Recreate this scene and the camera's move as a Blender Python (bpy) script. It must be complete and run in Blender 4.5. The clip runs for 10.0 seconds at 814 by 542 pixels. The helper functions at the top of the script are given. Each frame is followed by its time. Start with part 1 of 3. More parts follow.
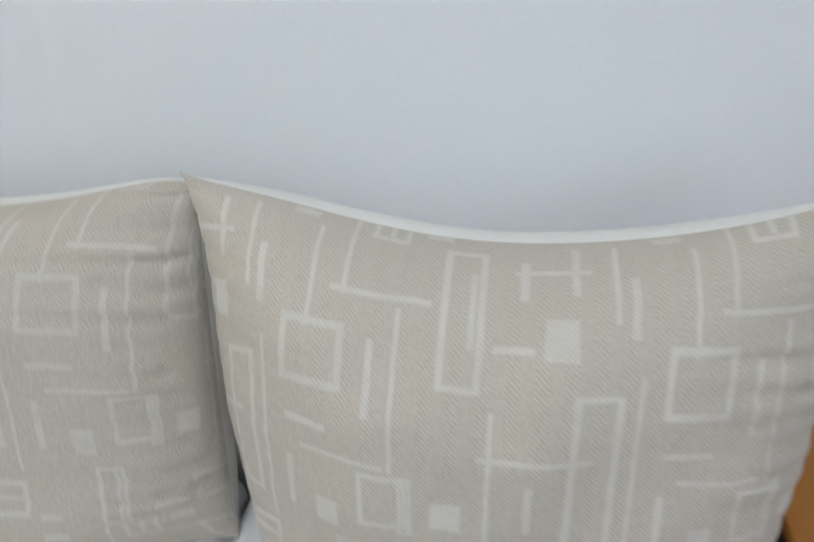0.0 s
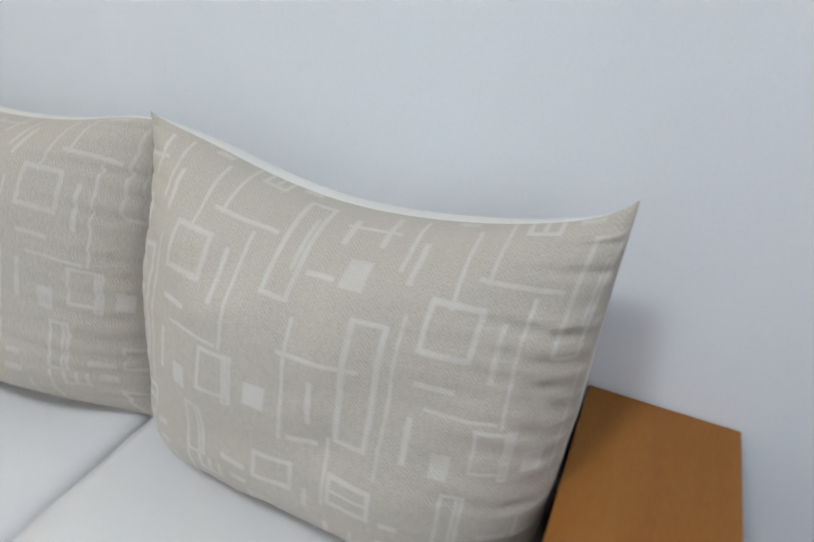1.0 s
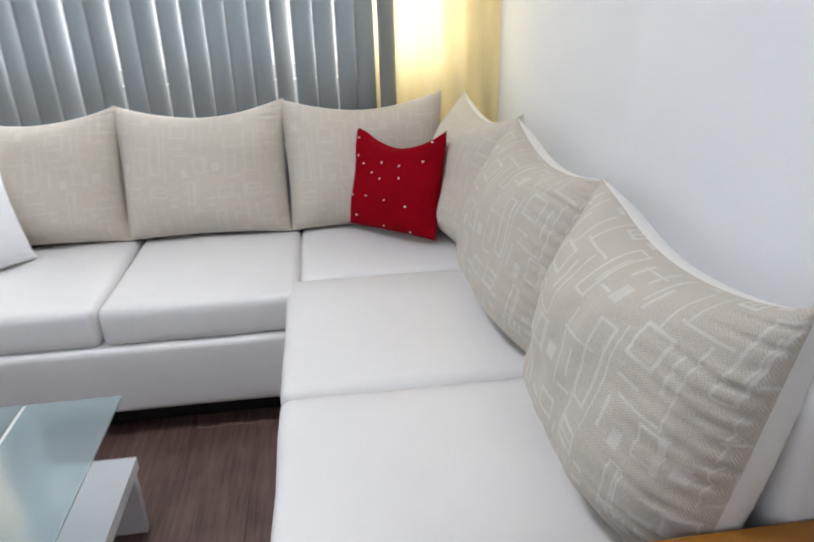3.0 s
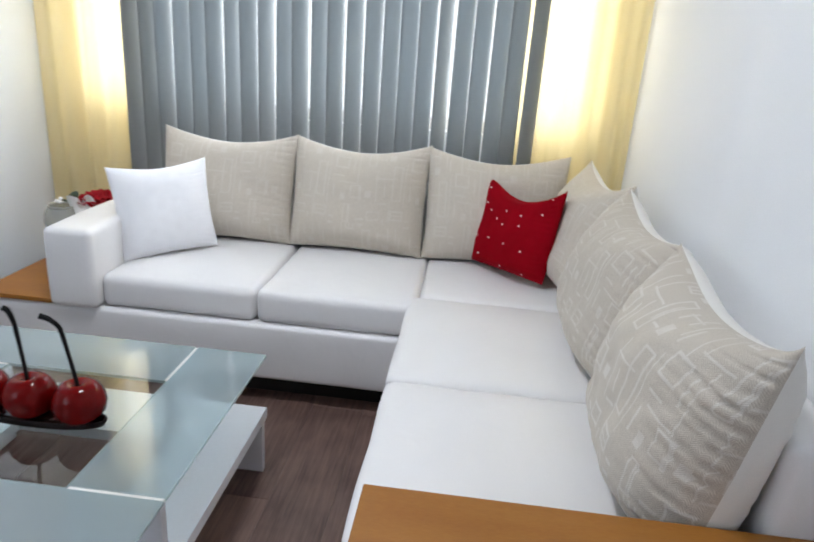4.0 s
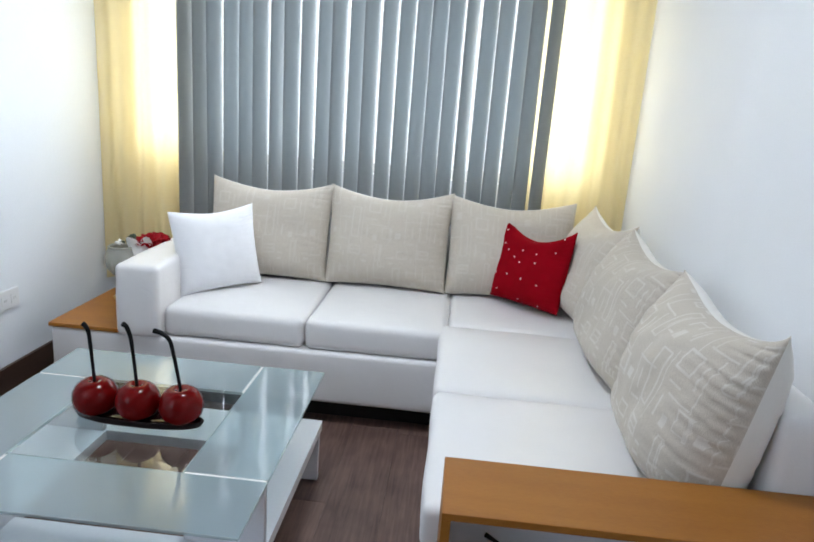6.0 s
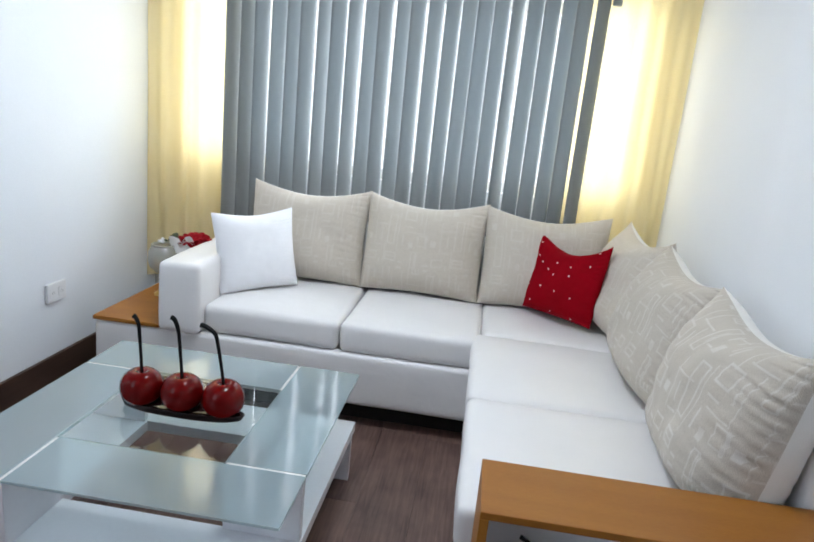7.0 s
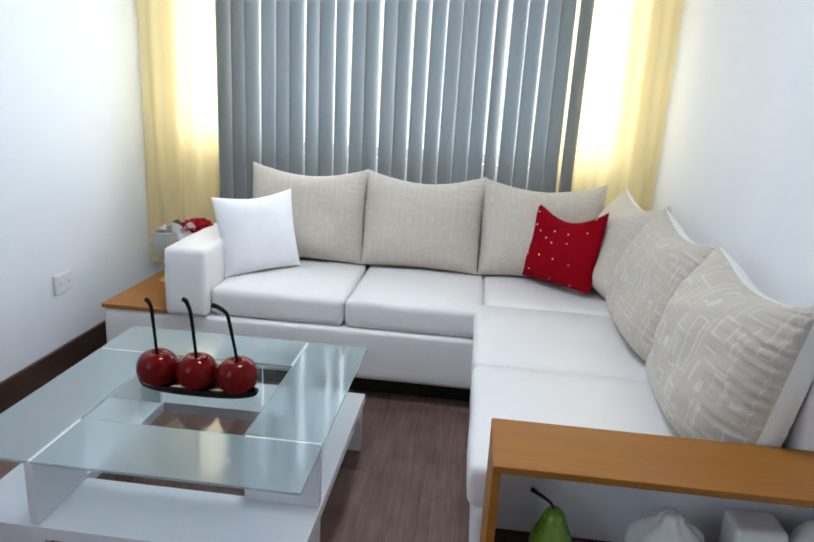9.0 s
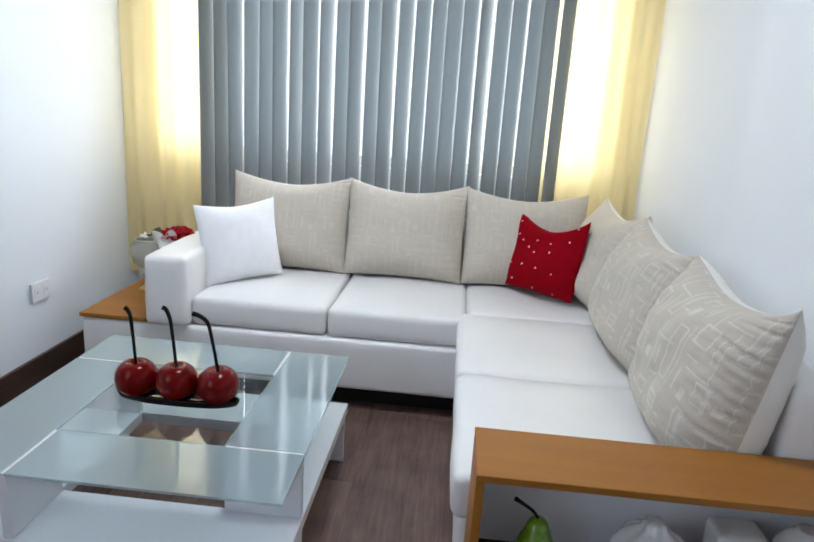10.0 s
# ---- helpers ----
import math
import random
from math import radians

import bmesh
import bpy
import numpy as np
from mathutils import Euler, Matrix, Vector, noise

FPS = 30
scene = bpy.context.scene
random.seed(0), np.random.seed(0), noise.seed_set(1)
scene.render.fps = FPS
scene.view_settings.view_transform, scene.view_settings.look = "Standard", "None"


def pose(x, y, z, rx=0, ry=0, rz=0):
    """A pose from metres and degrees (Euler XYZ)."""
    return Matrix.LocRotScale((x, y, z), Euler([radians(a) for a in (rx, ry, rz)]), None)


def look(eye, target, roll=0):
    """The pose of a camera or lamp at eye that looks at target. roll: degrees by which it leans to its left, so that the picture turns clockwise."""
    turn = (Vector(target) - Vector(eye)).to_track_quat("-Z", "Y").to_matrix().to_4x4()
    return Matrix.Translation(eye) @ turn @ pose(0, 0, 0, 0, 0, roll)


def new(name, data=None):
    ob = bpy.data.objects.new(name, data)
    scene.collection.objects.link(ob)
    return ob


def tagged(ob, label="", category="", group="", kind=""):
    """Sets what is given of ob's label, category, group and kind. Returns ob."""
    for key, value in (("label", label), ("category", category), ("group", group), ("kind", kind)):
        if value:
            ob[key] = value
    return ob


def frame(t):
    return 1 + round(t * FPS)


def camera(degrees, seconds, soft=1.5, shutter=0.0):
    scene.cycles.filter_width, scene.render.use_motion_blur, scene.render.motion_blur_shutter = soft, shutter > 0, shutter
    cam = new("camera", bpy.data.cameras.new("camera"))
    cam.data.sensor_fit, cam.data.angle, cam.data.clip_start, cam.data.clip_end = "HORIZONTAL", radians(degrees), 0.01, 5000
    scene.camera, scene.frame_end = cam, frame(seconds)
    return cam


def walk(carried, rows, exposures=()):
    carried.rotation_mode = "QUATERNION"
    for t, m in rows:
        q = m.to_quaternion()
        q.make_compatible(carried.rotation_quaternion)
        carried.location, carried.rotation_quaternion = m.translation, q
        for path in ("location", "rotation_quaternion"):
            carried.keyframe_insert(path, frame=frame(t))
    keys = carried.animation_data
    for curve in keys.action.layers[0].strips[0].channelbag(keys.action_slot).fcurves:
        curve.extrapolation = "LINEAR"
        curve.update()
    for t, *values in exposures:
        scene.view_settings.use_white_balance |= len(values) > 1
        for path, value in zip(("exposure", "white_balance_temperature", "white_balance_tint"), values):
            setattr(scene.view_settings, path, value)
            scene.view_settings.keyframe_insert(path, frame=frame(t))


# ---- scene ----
cam = camera(64.6, 10.0, soft=1.8, shutter=0.35)
PATH = [
    (0, (1.970, -0.664, 1.155), (1.665, 0.960, 0.032), -2.6),
    (0.2, (2.005, -0.717, 1.152), (1.720, 0.906, 0.020), 1.5),
    (0.5, (2.107, -0.753, 1.171), (1.721, 0.82, -0.001), 3.5),
    (0.8, (2.197, -0.769, 1.175), (1.646, 0.812, 0.081), 1.2),
    (1, (2.272, -0.767, 1.165), (1.64, 0.83, 0.14), 4.1),
    (1.3, (2.381, -0.729, 1.176), (1.547, 0.732, 0.094), 4.1),
    (1.5, (2.444, -0.708, 1.201), (1.381, 0.631, 0.163), -0.7),
    (1.8, (2.556, -0.724, 1.223), (1.146, 0.361, 0.308), -1.7),
    (2, (2.607, -0.688, 1.199), (1.062, 0.103, 0.206), -1.1),
    (2.2, (2.648, -0.643, 1.189), (1.071, 0.097, 0.206), 2.4),
    (2.5, (2.697, -0.65, 1.209), (0.996, -0.076, 0.329), 1.1),
    (2.8, (2.777, -0.682, 1.256), (0.972, -0.347, 0.464), -2.5),
    (3, (2.853, -0.699, 1.26), (1.039, -0.469, 0.448), -1.6),
    (3.2, (2.921, -0.699, 1.272), (1.094, -0.523, 0.479), 0.3),
    (4.3, (3.263, -0.646, 1.302), (1.377, -0.881, 0.679), 4.3),
    (4.5, (3.299, -0.638, 1.299), (1.405, -0.881, 0.706), 4.3),
    (5, (3.402, -0.683, 1.311), (1.487, -0.969, 0.812), 4.3),
    (5.2, (3.423, -0.708, 1.306), (1.501, -0.927, 0.798), 2.4),
    (6.3, (3.537, -0.843, 1.305), (1.604, -0.955, 0.801), 4.6),
    (6.5, (3.546, -0.844, 1.298), (1.617, -0.999, 0.793), 4.5),
    (7, (3.56, -0.866, 1.295), (1.629, -1.07, 0.816), 5.8),
    (7.2, (3.55, -0.857, 1.305), (1.604, -1.023, 0.873), 4.5),
    (7.5, (3.564, -0.876, 1.31), (1.613, -1.029, 0.899), 2.0),
    (7.7, (3.569, -0.873, 1.296), (1.621, -1.067, 0.889), 2.3),
    (8, (3.576, -0.886, 1.285), (1.636, -1.069, 0.834), 3.6),
    (8.5, (3.604, -0.882, 1.282), (1.674, -1.047, 0.784), 3.9),
    (9, (3.614, -0.876, 1.285), (1.697, -1.065, 0.746), 3.2),
    (9.5, (3.609, -0.875, 1.279), (1.677, -1.033, 0.788), 3.8),
    (10, (3.609, -0.877, 1.28), (1.68, -1.016, 0.773), 3.7),
]
walk(cam, [(t, look(eye, target, roll)) for t, eye, target, roll in PATH], [(0.0, 0.24, 6680, 14), (1.0, 0.28, 6680, 14), (1.5, 0.34, 6720, 16), (2.0, 0.25, 6750, 16), (2.2, 0.33, 6800, 17), (3.0, 0.35, 6850, 18), (5.0, 0.42, 6480, 14), (10.0, 0.41, 6520, 14)])

# the room: window wall towards -x, long wall at y = 0, opposite wall at y = SOUTH
WEST, EAST, NORTH, SOUTH, CEIL = 0.27, 7.6, 0.0, -2.62, 2.45
WIN = (-2.43, -0.19, 0.94, 1.87)        # window: y from, y to, z from, z to
SIDE = (3.3, 5.3, 0.95, 2.30)           # unseen opening added in the opposite wall for fill light, behind the camera: x from, x to, z from, z to

# ---- light ----
world = bpy.data.worlds.new("sky")
scene.world = world
world.use_nodes = True
wn = world.node_tree
sky = wn.nodes.new("ShaderNodeTexSky")
sky.sky_type, sky.sun_disc = "NISHITA", False
sky.sun_elevation, sky.sun_rotation = radians(55), radians(200)
wn.links.new(sky.outputs[0], wn.nodes["Background"].inputs[0])
wn.nodes["Background"].inputs[1].default_value = 0.12

sun = new("sun", bpy.data.lights.new("sun", "SUN"))
sun.data.energy, sun.data.angle, sun.data.color = 2.0, radians(0.5), (1.0, 0.95, 0.88)
sun.matrix_world = look((-3, 6, 9), (0, 0, 0))


def area_lamp(name, eye, target, size_y, size_z, watts, colour):
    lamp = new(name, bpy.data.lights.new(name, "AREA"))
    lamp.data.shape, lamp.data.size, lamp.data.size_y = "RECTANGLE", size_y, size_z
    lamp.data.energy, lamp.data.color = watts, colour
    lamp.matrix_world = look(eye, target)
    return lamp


area_lamp("daylight_west", (WEST - 0.015, -1.31, 1.4275), (2, -1.31, 1.4275), 2.22, 0.87, 50, (0.82, 0.93, 1.0))
# added fill light in the unseen south opening, lifts the north wall
area_lamp("fill_south", (4.3, SOUTH - 0.12, 1.62), (4.3, 0, 1.50), 1.95, 1.3, 15, (0.78, 0.905, 1.0))
# overhead fill light, added out of view to brighten upward faces
lamp = new("ceiling_fill", bpy.data.lights.new("ceiling_fill", "AREA"))
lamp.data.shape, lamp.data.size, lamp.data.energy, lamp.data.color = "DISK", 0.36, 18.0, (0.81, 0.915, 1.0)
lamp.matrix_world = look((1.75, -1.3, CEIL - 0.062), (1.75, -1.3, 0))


# ---- materials ----
def material(name):
    m = bpy.data.materials.new(name)
    m.use_nodes = True
    return m, m.node_tree, m.node_tree.nodes["Principled BSDF"]


def node(tree, kind, **values):
    n = tree.nodes.new(kind)
    for key, value in values.items():
        if key == "operation":
            n.operation = value
        elif key == "data_type":
            n.data_type = value
        else:
            n.inputs[key.replace("_", " ")].default_value = value
    return n


def surface(name, low, high, rough=0.6, scale=6.0, fine=180.0, bump=0.15, metal=0.0, stretch=(1, 1, 1), coat=0.0, depth=0.002, sheen=0.0, rough_var=0.08, spec=0.5, dents=0.0):
    """Two-scale varied surface in object space, in metres."""
    m, t, p = material(name)
    co = t.nodes.new("ShaderNodeTexCoord")
    mp = t.nodes.new("ShaderNodeMapping")
    mp.inputs["Scale"].default_value = stretch
    t.links.new(co.outputs["Object"], mp.inputs[0])
    big = node(t, "ShaderNodeTexNoise", Scale=scale, Detail=4.0, Roughness=0.55)
    small = node(t, "ShaderNodeTexNoise", Scale=fine, Detail=3.0, Roughness=0.6)
    t.links.new(mp.outputs[0], big.inputs["Vector"])
    t.links.new(mp.outputs[0], small.inputs["Vector"])
    mix = node(t, "ShaderNodeMath", operation="MULTIPLY_ADD")
    mix.inputs[1].default_value = 0.45
    t.links.new(small.outputs[0], mix.inputs[0])
    half = node(t, "ShaderNodeMath", operation="MULTIPLY")
    half.inputs[1].default_value = 0.55
    t.links.new(big.outputs[0], half.inputs[0])
    t.links.new(half.outputs[0], mix.inputs[2])
    ramp = t.nodes.new("ShaderNodeValToRGB")
    ramp.color_ramp.elements[0].position, ramp.color_ramp.elements[1].position = 0.32, 0.68
    ramp.color_ramp.elements[0].color, ramp.color_ramp.elements[1].color = (*low, 1), (*high, 1)
    t.links.new(mix.outputs[0], ramp.inputs[0])
    t.links.new(ramp.outputs[0], p.inputs["Base Color"])
    rv = node(t, "ShaderNodeMath", operation="MULTIPLY_ADD")
    rv.inputs[1].default_value, rv.inputs[2].default_value = rough_var, rough - rough_var / 2
    t.links.new(big.outputs[0], rv.inputs[0])
    t.links.new(rv.outputs[0], p.inputs["Roughness"])
    p.inputs["Metallic"].default_value = metal
    p.inputs["Coat Weight"].default_value = coat
    p.inputs["Sheen Weight"].default_value = sheen
    p.inputs["Specular IOR Level"].default_value = spec
    if bump:
        b = node(t, "ShaderNodeBump", Strength=bump, Distance=depth)
        t.links.new(small.outputs[0], b.inputs["Height"])
        t.links.new(b.outputs[0], p.inputs["Normal"])
        if dents:
            soft = node(t, "ShaderNodeTexNoise", Scale=13.0, Detail=3.0, Roughness=0.5, Distortion=1.2)
            t.links.new(mp.outputs[0], soft.inputs["Vector"])
            under = node(t, "ShaderNodeBump", Strength=0.5, Distance=dents)
            t.links.new(soft.outputs[0], under.inputs["Height"])
            t.links.new(under.outputs[0], b.inputs["Normal"])
    return m


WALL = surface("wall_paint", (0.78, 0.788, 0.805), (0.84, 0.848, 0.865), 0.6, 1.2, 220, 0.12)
# wall white made slightly bluer and darker, for the south wall only
COOLWALL = surface("south_wall_white", (0.715, 0.752, 0.80), (0.775, 0.812, 0.86), 0.6, 1.2, 220, 0.12)
CEILING = surface("ceiling_paint", (0.80, 0.80, 0.79), (0.84, 0.84, 0.83), 0.8, 1.5, 200, 0.1)
LEATHER = surface("white_leatherette", (0.755, 0.738, 0.728), (0.83, 0.812, 0.80), 0.42, 3.0, 420, 0.22, depth=0.001, dents=0.0028)
WOOD = surface("honey_wood", (0.28, 0.096, 0.010), (0.38, 0.152, 0.022), 0.46, 2.2, 60, 0.05, stretch=(9, 1, 9), spec=0.4)
DARKWOOD = surface("dark_wood", (0.035, 0.018, 0.012), (0.075, 0.042, 0.030), 0.42, 3.0, 70, 0.1, stretch=(1, 9, 9))
UNDER = surface("black_lining", (0.012, 0.010, 0.010), (0.02, 0.018, 0.018), 0.9, 8, 200, 0.1)
LACQUER = surface("white_lacquer", (0.83, 0.83, 0.86), (0.87, 0.87, 0.90), 0.22, 2.0, 90, 0.02)
WHITECLOTH = surface("white_cotton", (0.80, 0.80, 0.82), (0.88, 0.88, 0.90), 0.85, 9, 600, 0.35, depth=0.001, sheen=0.2)
CREAM = surface("cream_cotton", (0.72, 0.70, 0.65), (0.80, 0.78, 0.73), 0.85, 9, 600, 0.35, depth=0.001, sheen=0.2)
REDCLOTH = surface("red_cloth", (0.22, 0.001, 0.005), (0.32, 0.002, 0.009), 0.85, 10, 500, 0.4, depth=0.001, spec=0.05)
SEQUIN = surface("pale_sequin", (0.85, 0.76, 0.70), (0.95, 0.90, 0.86), 0.35, 20, 200, 0.0, metal=0.4)
CHERRY = surface("red_glazed_ceramic", (0.105, 0.002, 0.002), (0.165, 0.003, 0.003), 0.07, 7, 60, 0.0, spec=0.2)
STEM = surface("black_stem", (0.004, 0.004, 0.004), (0.009, 0.008, 0.008), 0.5, 30, 300, 0.2, spec=0.15)
TRAYDARK = surface("dark_brown_lacquer", (0.008, 0.004, 0.004), (0.015, 0.007, 0.006), 0.45, 12, 100, 0.03, spec=0.2)
TRAYGLOSS = surface("glossy_brown_lacquer", (0.020, 0.009, 0.008), (0.034, 0.014, 0.012), 0.14, 12, 100, 0.02, spec=0.6)
# the shelf wood as it looks in shade, darkness put into the colour
SHADEWOOD = surface("shaded_wood", (0.045, 0.013, 0.011), (0.075, 0.022, 0.018), 0.4, 3.0, 70, 0.06, stretch=(9, 1, 9))
PLASTIC = surface("white_plastic", (0.70, 0.71, 0.73), (0.76, 0.77, 0.79), 0.35, 9, 200, 0.02)
SLOT = surface("dark_slot", (0.05, 0.05, 0.05), (0.07, 0.07, 0.07), 0.6, 9, 200, 0.02)
CERAMIC = surface("white_glazed_ceramic", (0.72, 0.71, 0.69), (0.80, 0.79, 0.77), 0.25, 9, 80, 0.03, coat=0.4)
PEAR = surface("green_glazed_pear", (0.10, 0.22, 0.010), (0.20, 0.34, 0.020), 0.28, 14, 120, 0.04, coat=0.4)
GOLD = surface("brass", (0.55, 0.36, 0.10), (0.72, 0.50, 0.18), 0.3, 20, 150, 0.05, metal=0.9)
SILVER = surface("grey_metal", (0.30, 0.30, 0.28), (0.45, 0.45, 0.42), 0.35, 20, 150, 0.05, metal=0.8)
PETALRED = surface("red_petal", (0.22, 0.002, 0.006), (0.38, 0.006, 0.012), 0.7, 40, 300, 0.1, spec=0.15)
PETALWHITE = surface("white_petal", (0.78, 0.77, 0.74), (0.88, 0.87, 0.84), 0.55, 40, 300, 0.1)
LEAF = surface("dark_leaf", (0.03, 0.05, 0.02), (0.06, 0.09, 0.04), 0.5, 40, 300, 0.1)
FRAME = surface("window_frame_white", (0.74, 0.74, 0.73), (0.80, 0.80, 0.79), 0.4, 5, 150, 0.03)


def blind_material():
    m, t, p = material("grey_blind_fabric")
    co = t.nodes.new("ShaderNodeTexCoord")
    mp = t.nodes.new("ShaderNodeMapping")
    mp.inputs["Scale"].default_value = (1, 1, 0.15)
    t.links.new(co.outputs["Object"], mp.inputs[0])
    n = node(t, "ShaderNodeTexNoise", Scale=260.0, Detail=2.0)
    t.links.new(mp.outputs[0], n.inputs["Vector"])
    info = t.nodes.new("ShaderNodeObjectInfo")
    add = node(t, "ShaderNodeMath", operation="MULTIPLY_ADD")
    add.inputs[1].default_value = 0.35
    t.links.new(info.outputs["Random"], add.inputs[0])
    half = node(t, "ShaderNodeMath", operation="MULTIPLY")
    half.inputs[1].default_value = 0.6
    t.links.new(n.outputs[0], half.inputs[0])
    t.links.new(half.outputs[0], add.inputs[2])
    ramp = t.nodes.new("ShaderNodeValToRGB")
    ramp.color_ramp.elements[0].position, ramp.color_ramp.elements[1].position = 0.1, 0.9
    ramp.color_ramp.elements[0].color, ramp.color_ramp.elements[1].color = (0.185, 0.19, 0.186, 1), (0.245, 0.25, 0.246, 1)
    t.links.new(add.outputs[0], ramp.inputs[0])
    t.links.new(ramp.outputs[0], p.inputs["Base Color"])
    p.inputs["Roughness"].default_value = 0.55
    tr = t.nodes.new("ShaderNodeBsdfTranslucent")
    tr.inputs[0].default_value = (0.42, 0.48, 0.51, 1)
    mix = t.nodes.new("ShaderNodeMixShader")
    mix.inputs[0].default_value = 0.25
    t.links.new(p.outputs[0], mix.inputs[1])
    t.links.new(tr.outputs[0], mix.inputs[2])
    t.links.new(mix.outputs[0], t.nodes["Material Output"].inputs[0])
    return m


def sheer_material():
    m, t, p = material("cream_sheer_voile")
    co = t.nodes.new("ShaderNodeTexCoord")
    n = node(t, "ShaderNodeTexNoise", Scale=420.0, Detail=2.0)
    t.links.new(co.outputs["Object"], n.inputs["Vector"])
    ramp = t.nodes.new("ShaderNodeValToRGB")
    ramp.color_ramp.elements[0].position, ramp.color_ramp.elements[1].position = 0.3, 0.7
    ramp.color_ramp.elements[0].color, ramp.color_ramp.elements[1].color = (0.82, 0.67, 0.35, 1), (0.90, 0.77, 0.46, 1)
    t.links.new(n.outputs[0], ramp.inputs[0])
    t.links.new(ramp.outputs[0], p.inputs["Base Color"])
    p.inputs["Roughness"].default_value = 0.85
    tr = t.nodes.new("ShaderNodeBsdfTranslucent")
    t.links.new(ramp.outputs[0], tr.inputs[0])
    clear = t.nodes.new("ShaderNodeBsdfTransparent")
    clear.inputs[0].default_value = (1.0, 0.96, 0.86, 1)
    a = t.nodes.new("ShaderNodeMixShader")
    a.inputs[0].default_value = 0.20
    t.links.new(p.outputs[0], a.inputs[1])
    t.links.new(tr.outputs[0], a.inputs[2])
    b = t.nodes.new("ShaderNodeMixShader")
    b.inputs[0].default_value = 0.12
    t.links.new(a.outputs[0], b.inputs[1])
    t.links.new(clear.outputs[0], b.inputs[2])
    t.links.new(b.outputs[0], t.nodes["Material Output"].inputs[0])
    return m


def glass_material(name, tint, body=None, body_share=0.0, rough=0.02, thin=False):
    """Clear glass sheet; with body, a frosted one whose face stays glossy. thin: the same slight gloss at all angles."""
    m, t, p = material(name)
    clear = t.nodes.new("ShaderNodeBsdfTransparent")
    clear.inputs[0].default_value = (*tint, 1)
    base = clear
    if body:
        p.inputs["Base Color"].default_value = (*body, 1)
        p.inputs["Roughness"].default_value = 0.5
        p.inputs["Specular IOR Level"].default_value = 0.0
        tl = t.nodes.new("ShaderNodeBsdfTranslucent")
        tl.inputs[0].default_value = (*body, 1)
        a = t.nodes.new("ShaderNodeMixShader")
        a.inputs[0].default_value = 0.45
        t.links.new(p.outputs[0], a.inputs[1])
        t.links.new(tl.outputs[0], a.inputs[2])
        base = t.nodes.new("ShaderNodeMixShader")
        base.inputs[0].default_value = body_share
        t.links.new(clear.outputs[0], base.inputs[1])
        t.links.new(a.outputs[0], base.inputs[2])
    gloss = t.nodes.new("ShaderNodeBsdfGlossy")
    gloss.inputs["Roughness"].default_value = rough
    mix = t.nodes.new("ShaderNodeMixShader")
    if thin:
        mix.inputs[0].default_value = 0.06
    else:
        fres = node(t, "ShaderNodeFresnel", IOR=1.85)
        t.links.new(fres.outputs[0], mix.inputs[0])
    t.links.new(base.outputs[0], mix.inputs[1])
    t.links.new(gloss.outputs[0], mix.inputs[2])
    t.links.new(mix.outputs[0], t.nodes["Material Output"].inputs[0])
    return m


# woven pattern on the large cushions: (centre x, centre y, width, height, line) in units of one repeat,
# 590 across and 650 down; line 0 is a filled block
MOTIFS = (
    (567, 235, 112, 100, 15), (210, 148, 72, 225, 14), (225, 140, 10, 120, 0), (360, 182, 52, 55, 0),
    (80, 140, 170, 9, 0), (417, 372, 78, 250, 15), (560, 338, 82, 11, 0), (72, 258, 12, 110, 0),
    (112, 270, 8, 240, 0), (262, 400, 8, 250, 0), (100, 436, 82, 92, 11), (136, 440, 24, 105, 9),
    (200, 450, 50, 46, 0), (6, 476, 40, 50, 0), (325, 426, 13, 92, 0), (312, 512, 72, 11, 0),
    (250, 596, 102, 68, 13), (430, 588, 106, 72, 14), (430, 588, 100, 6, 0), (45, 585, 54, 130, 11),
    (55, 585, 8, 120, 0), (80, 6, 68, 76, 12), (80, 0, 10, 66, 0), (302, 92, 14, 75, 0),
    (380, 72, 12, 100, 0), (345, 78, 122, 8, 0), (160, 8, 46, 18, 0), (520, 14, 46, 18, 0),
    (440, 90, 9, 145, 0), (466, 135, 13, 92, 0), (556, 120, 8, 170, 0), (290, 198, 66, 10, 0),
    (330, 345, 180, 8, 0), (525, 445, 13, 92, 0), (478, 380, 7, 320, 0),
    (30, 380, 150, 7, 0), (150, 620, 70, 14, 0), (20, 60, 8, 180, 0), (370, 560, 9, 150, 0),
    (330, 640, 12, 60, 0), (520, 620, 40, 14, 0),
)


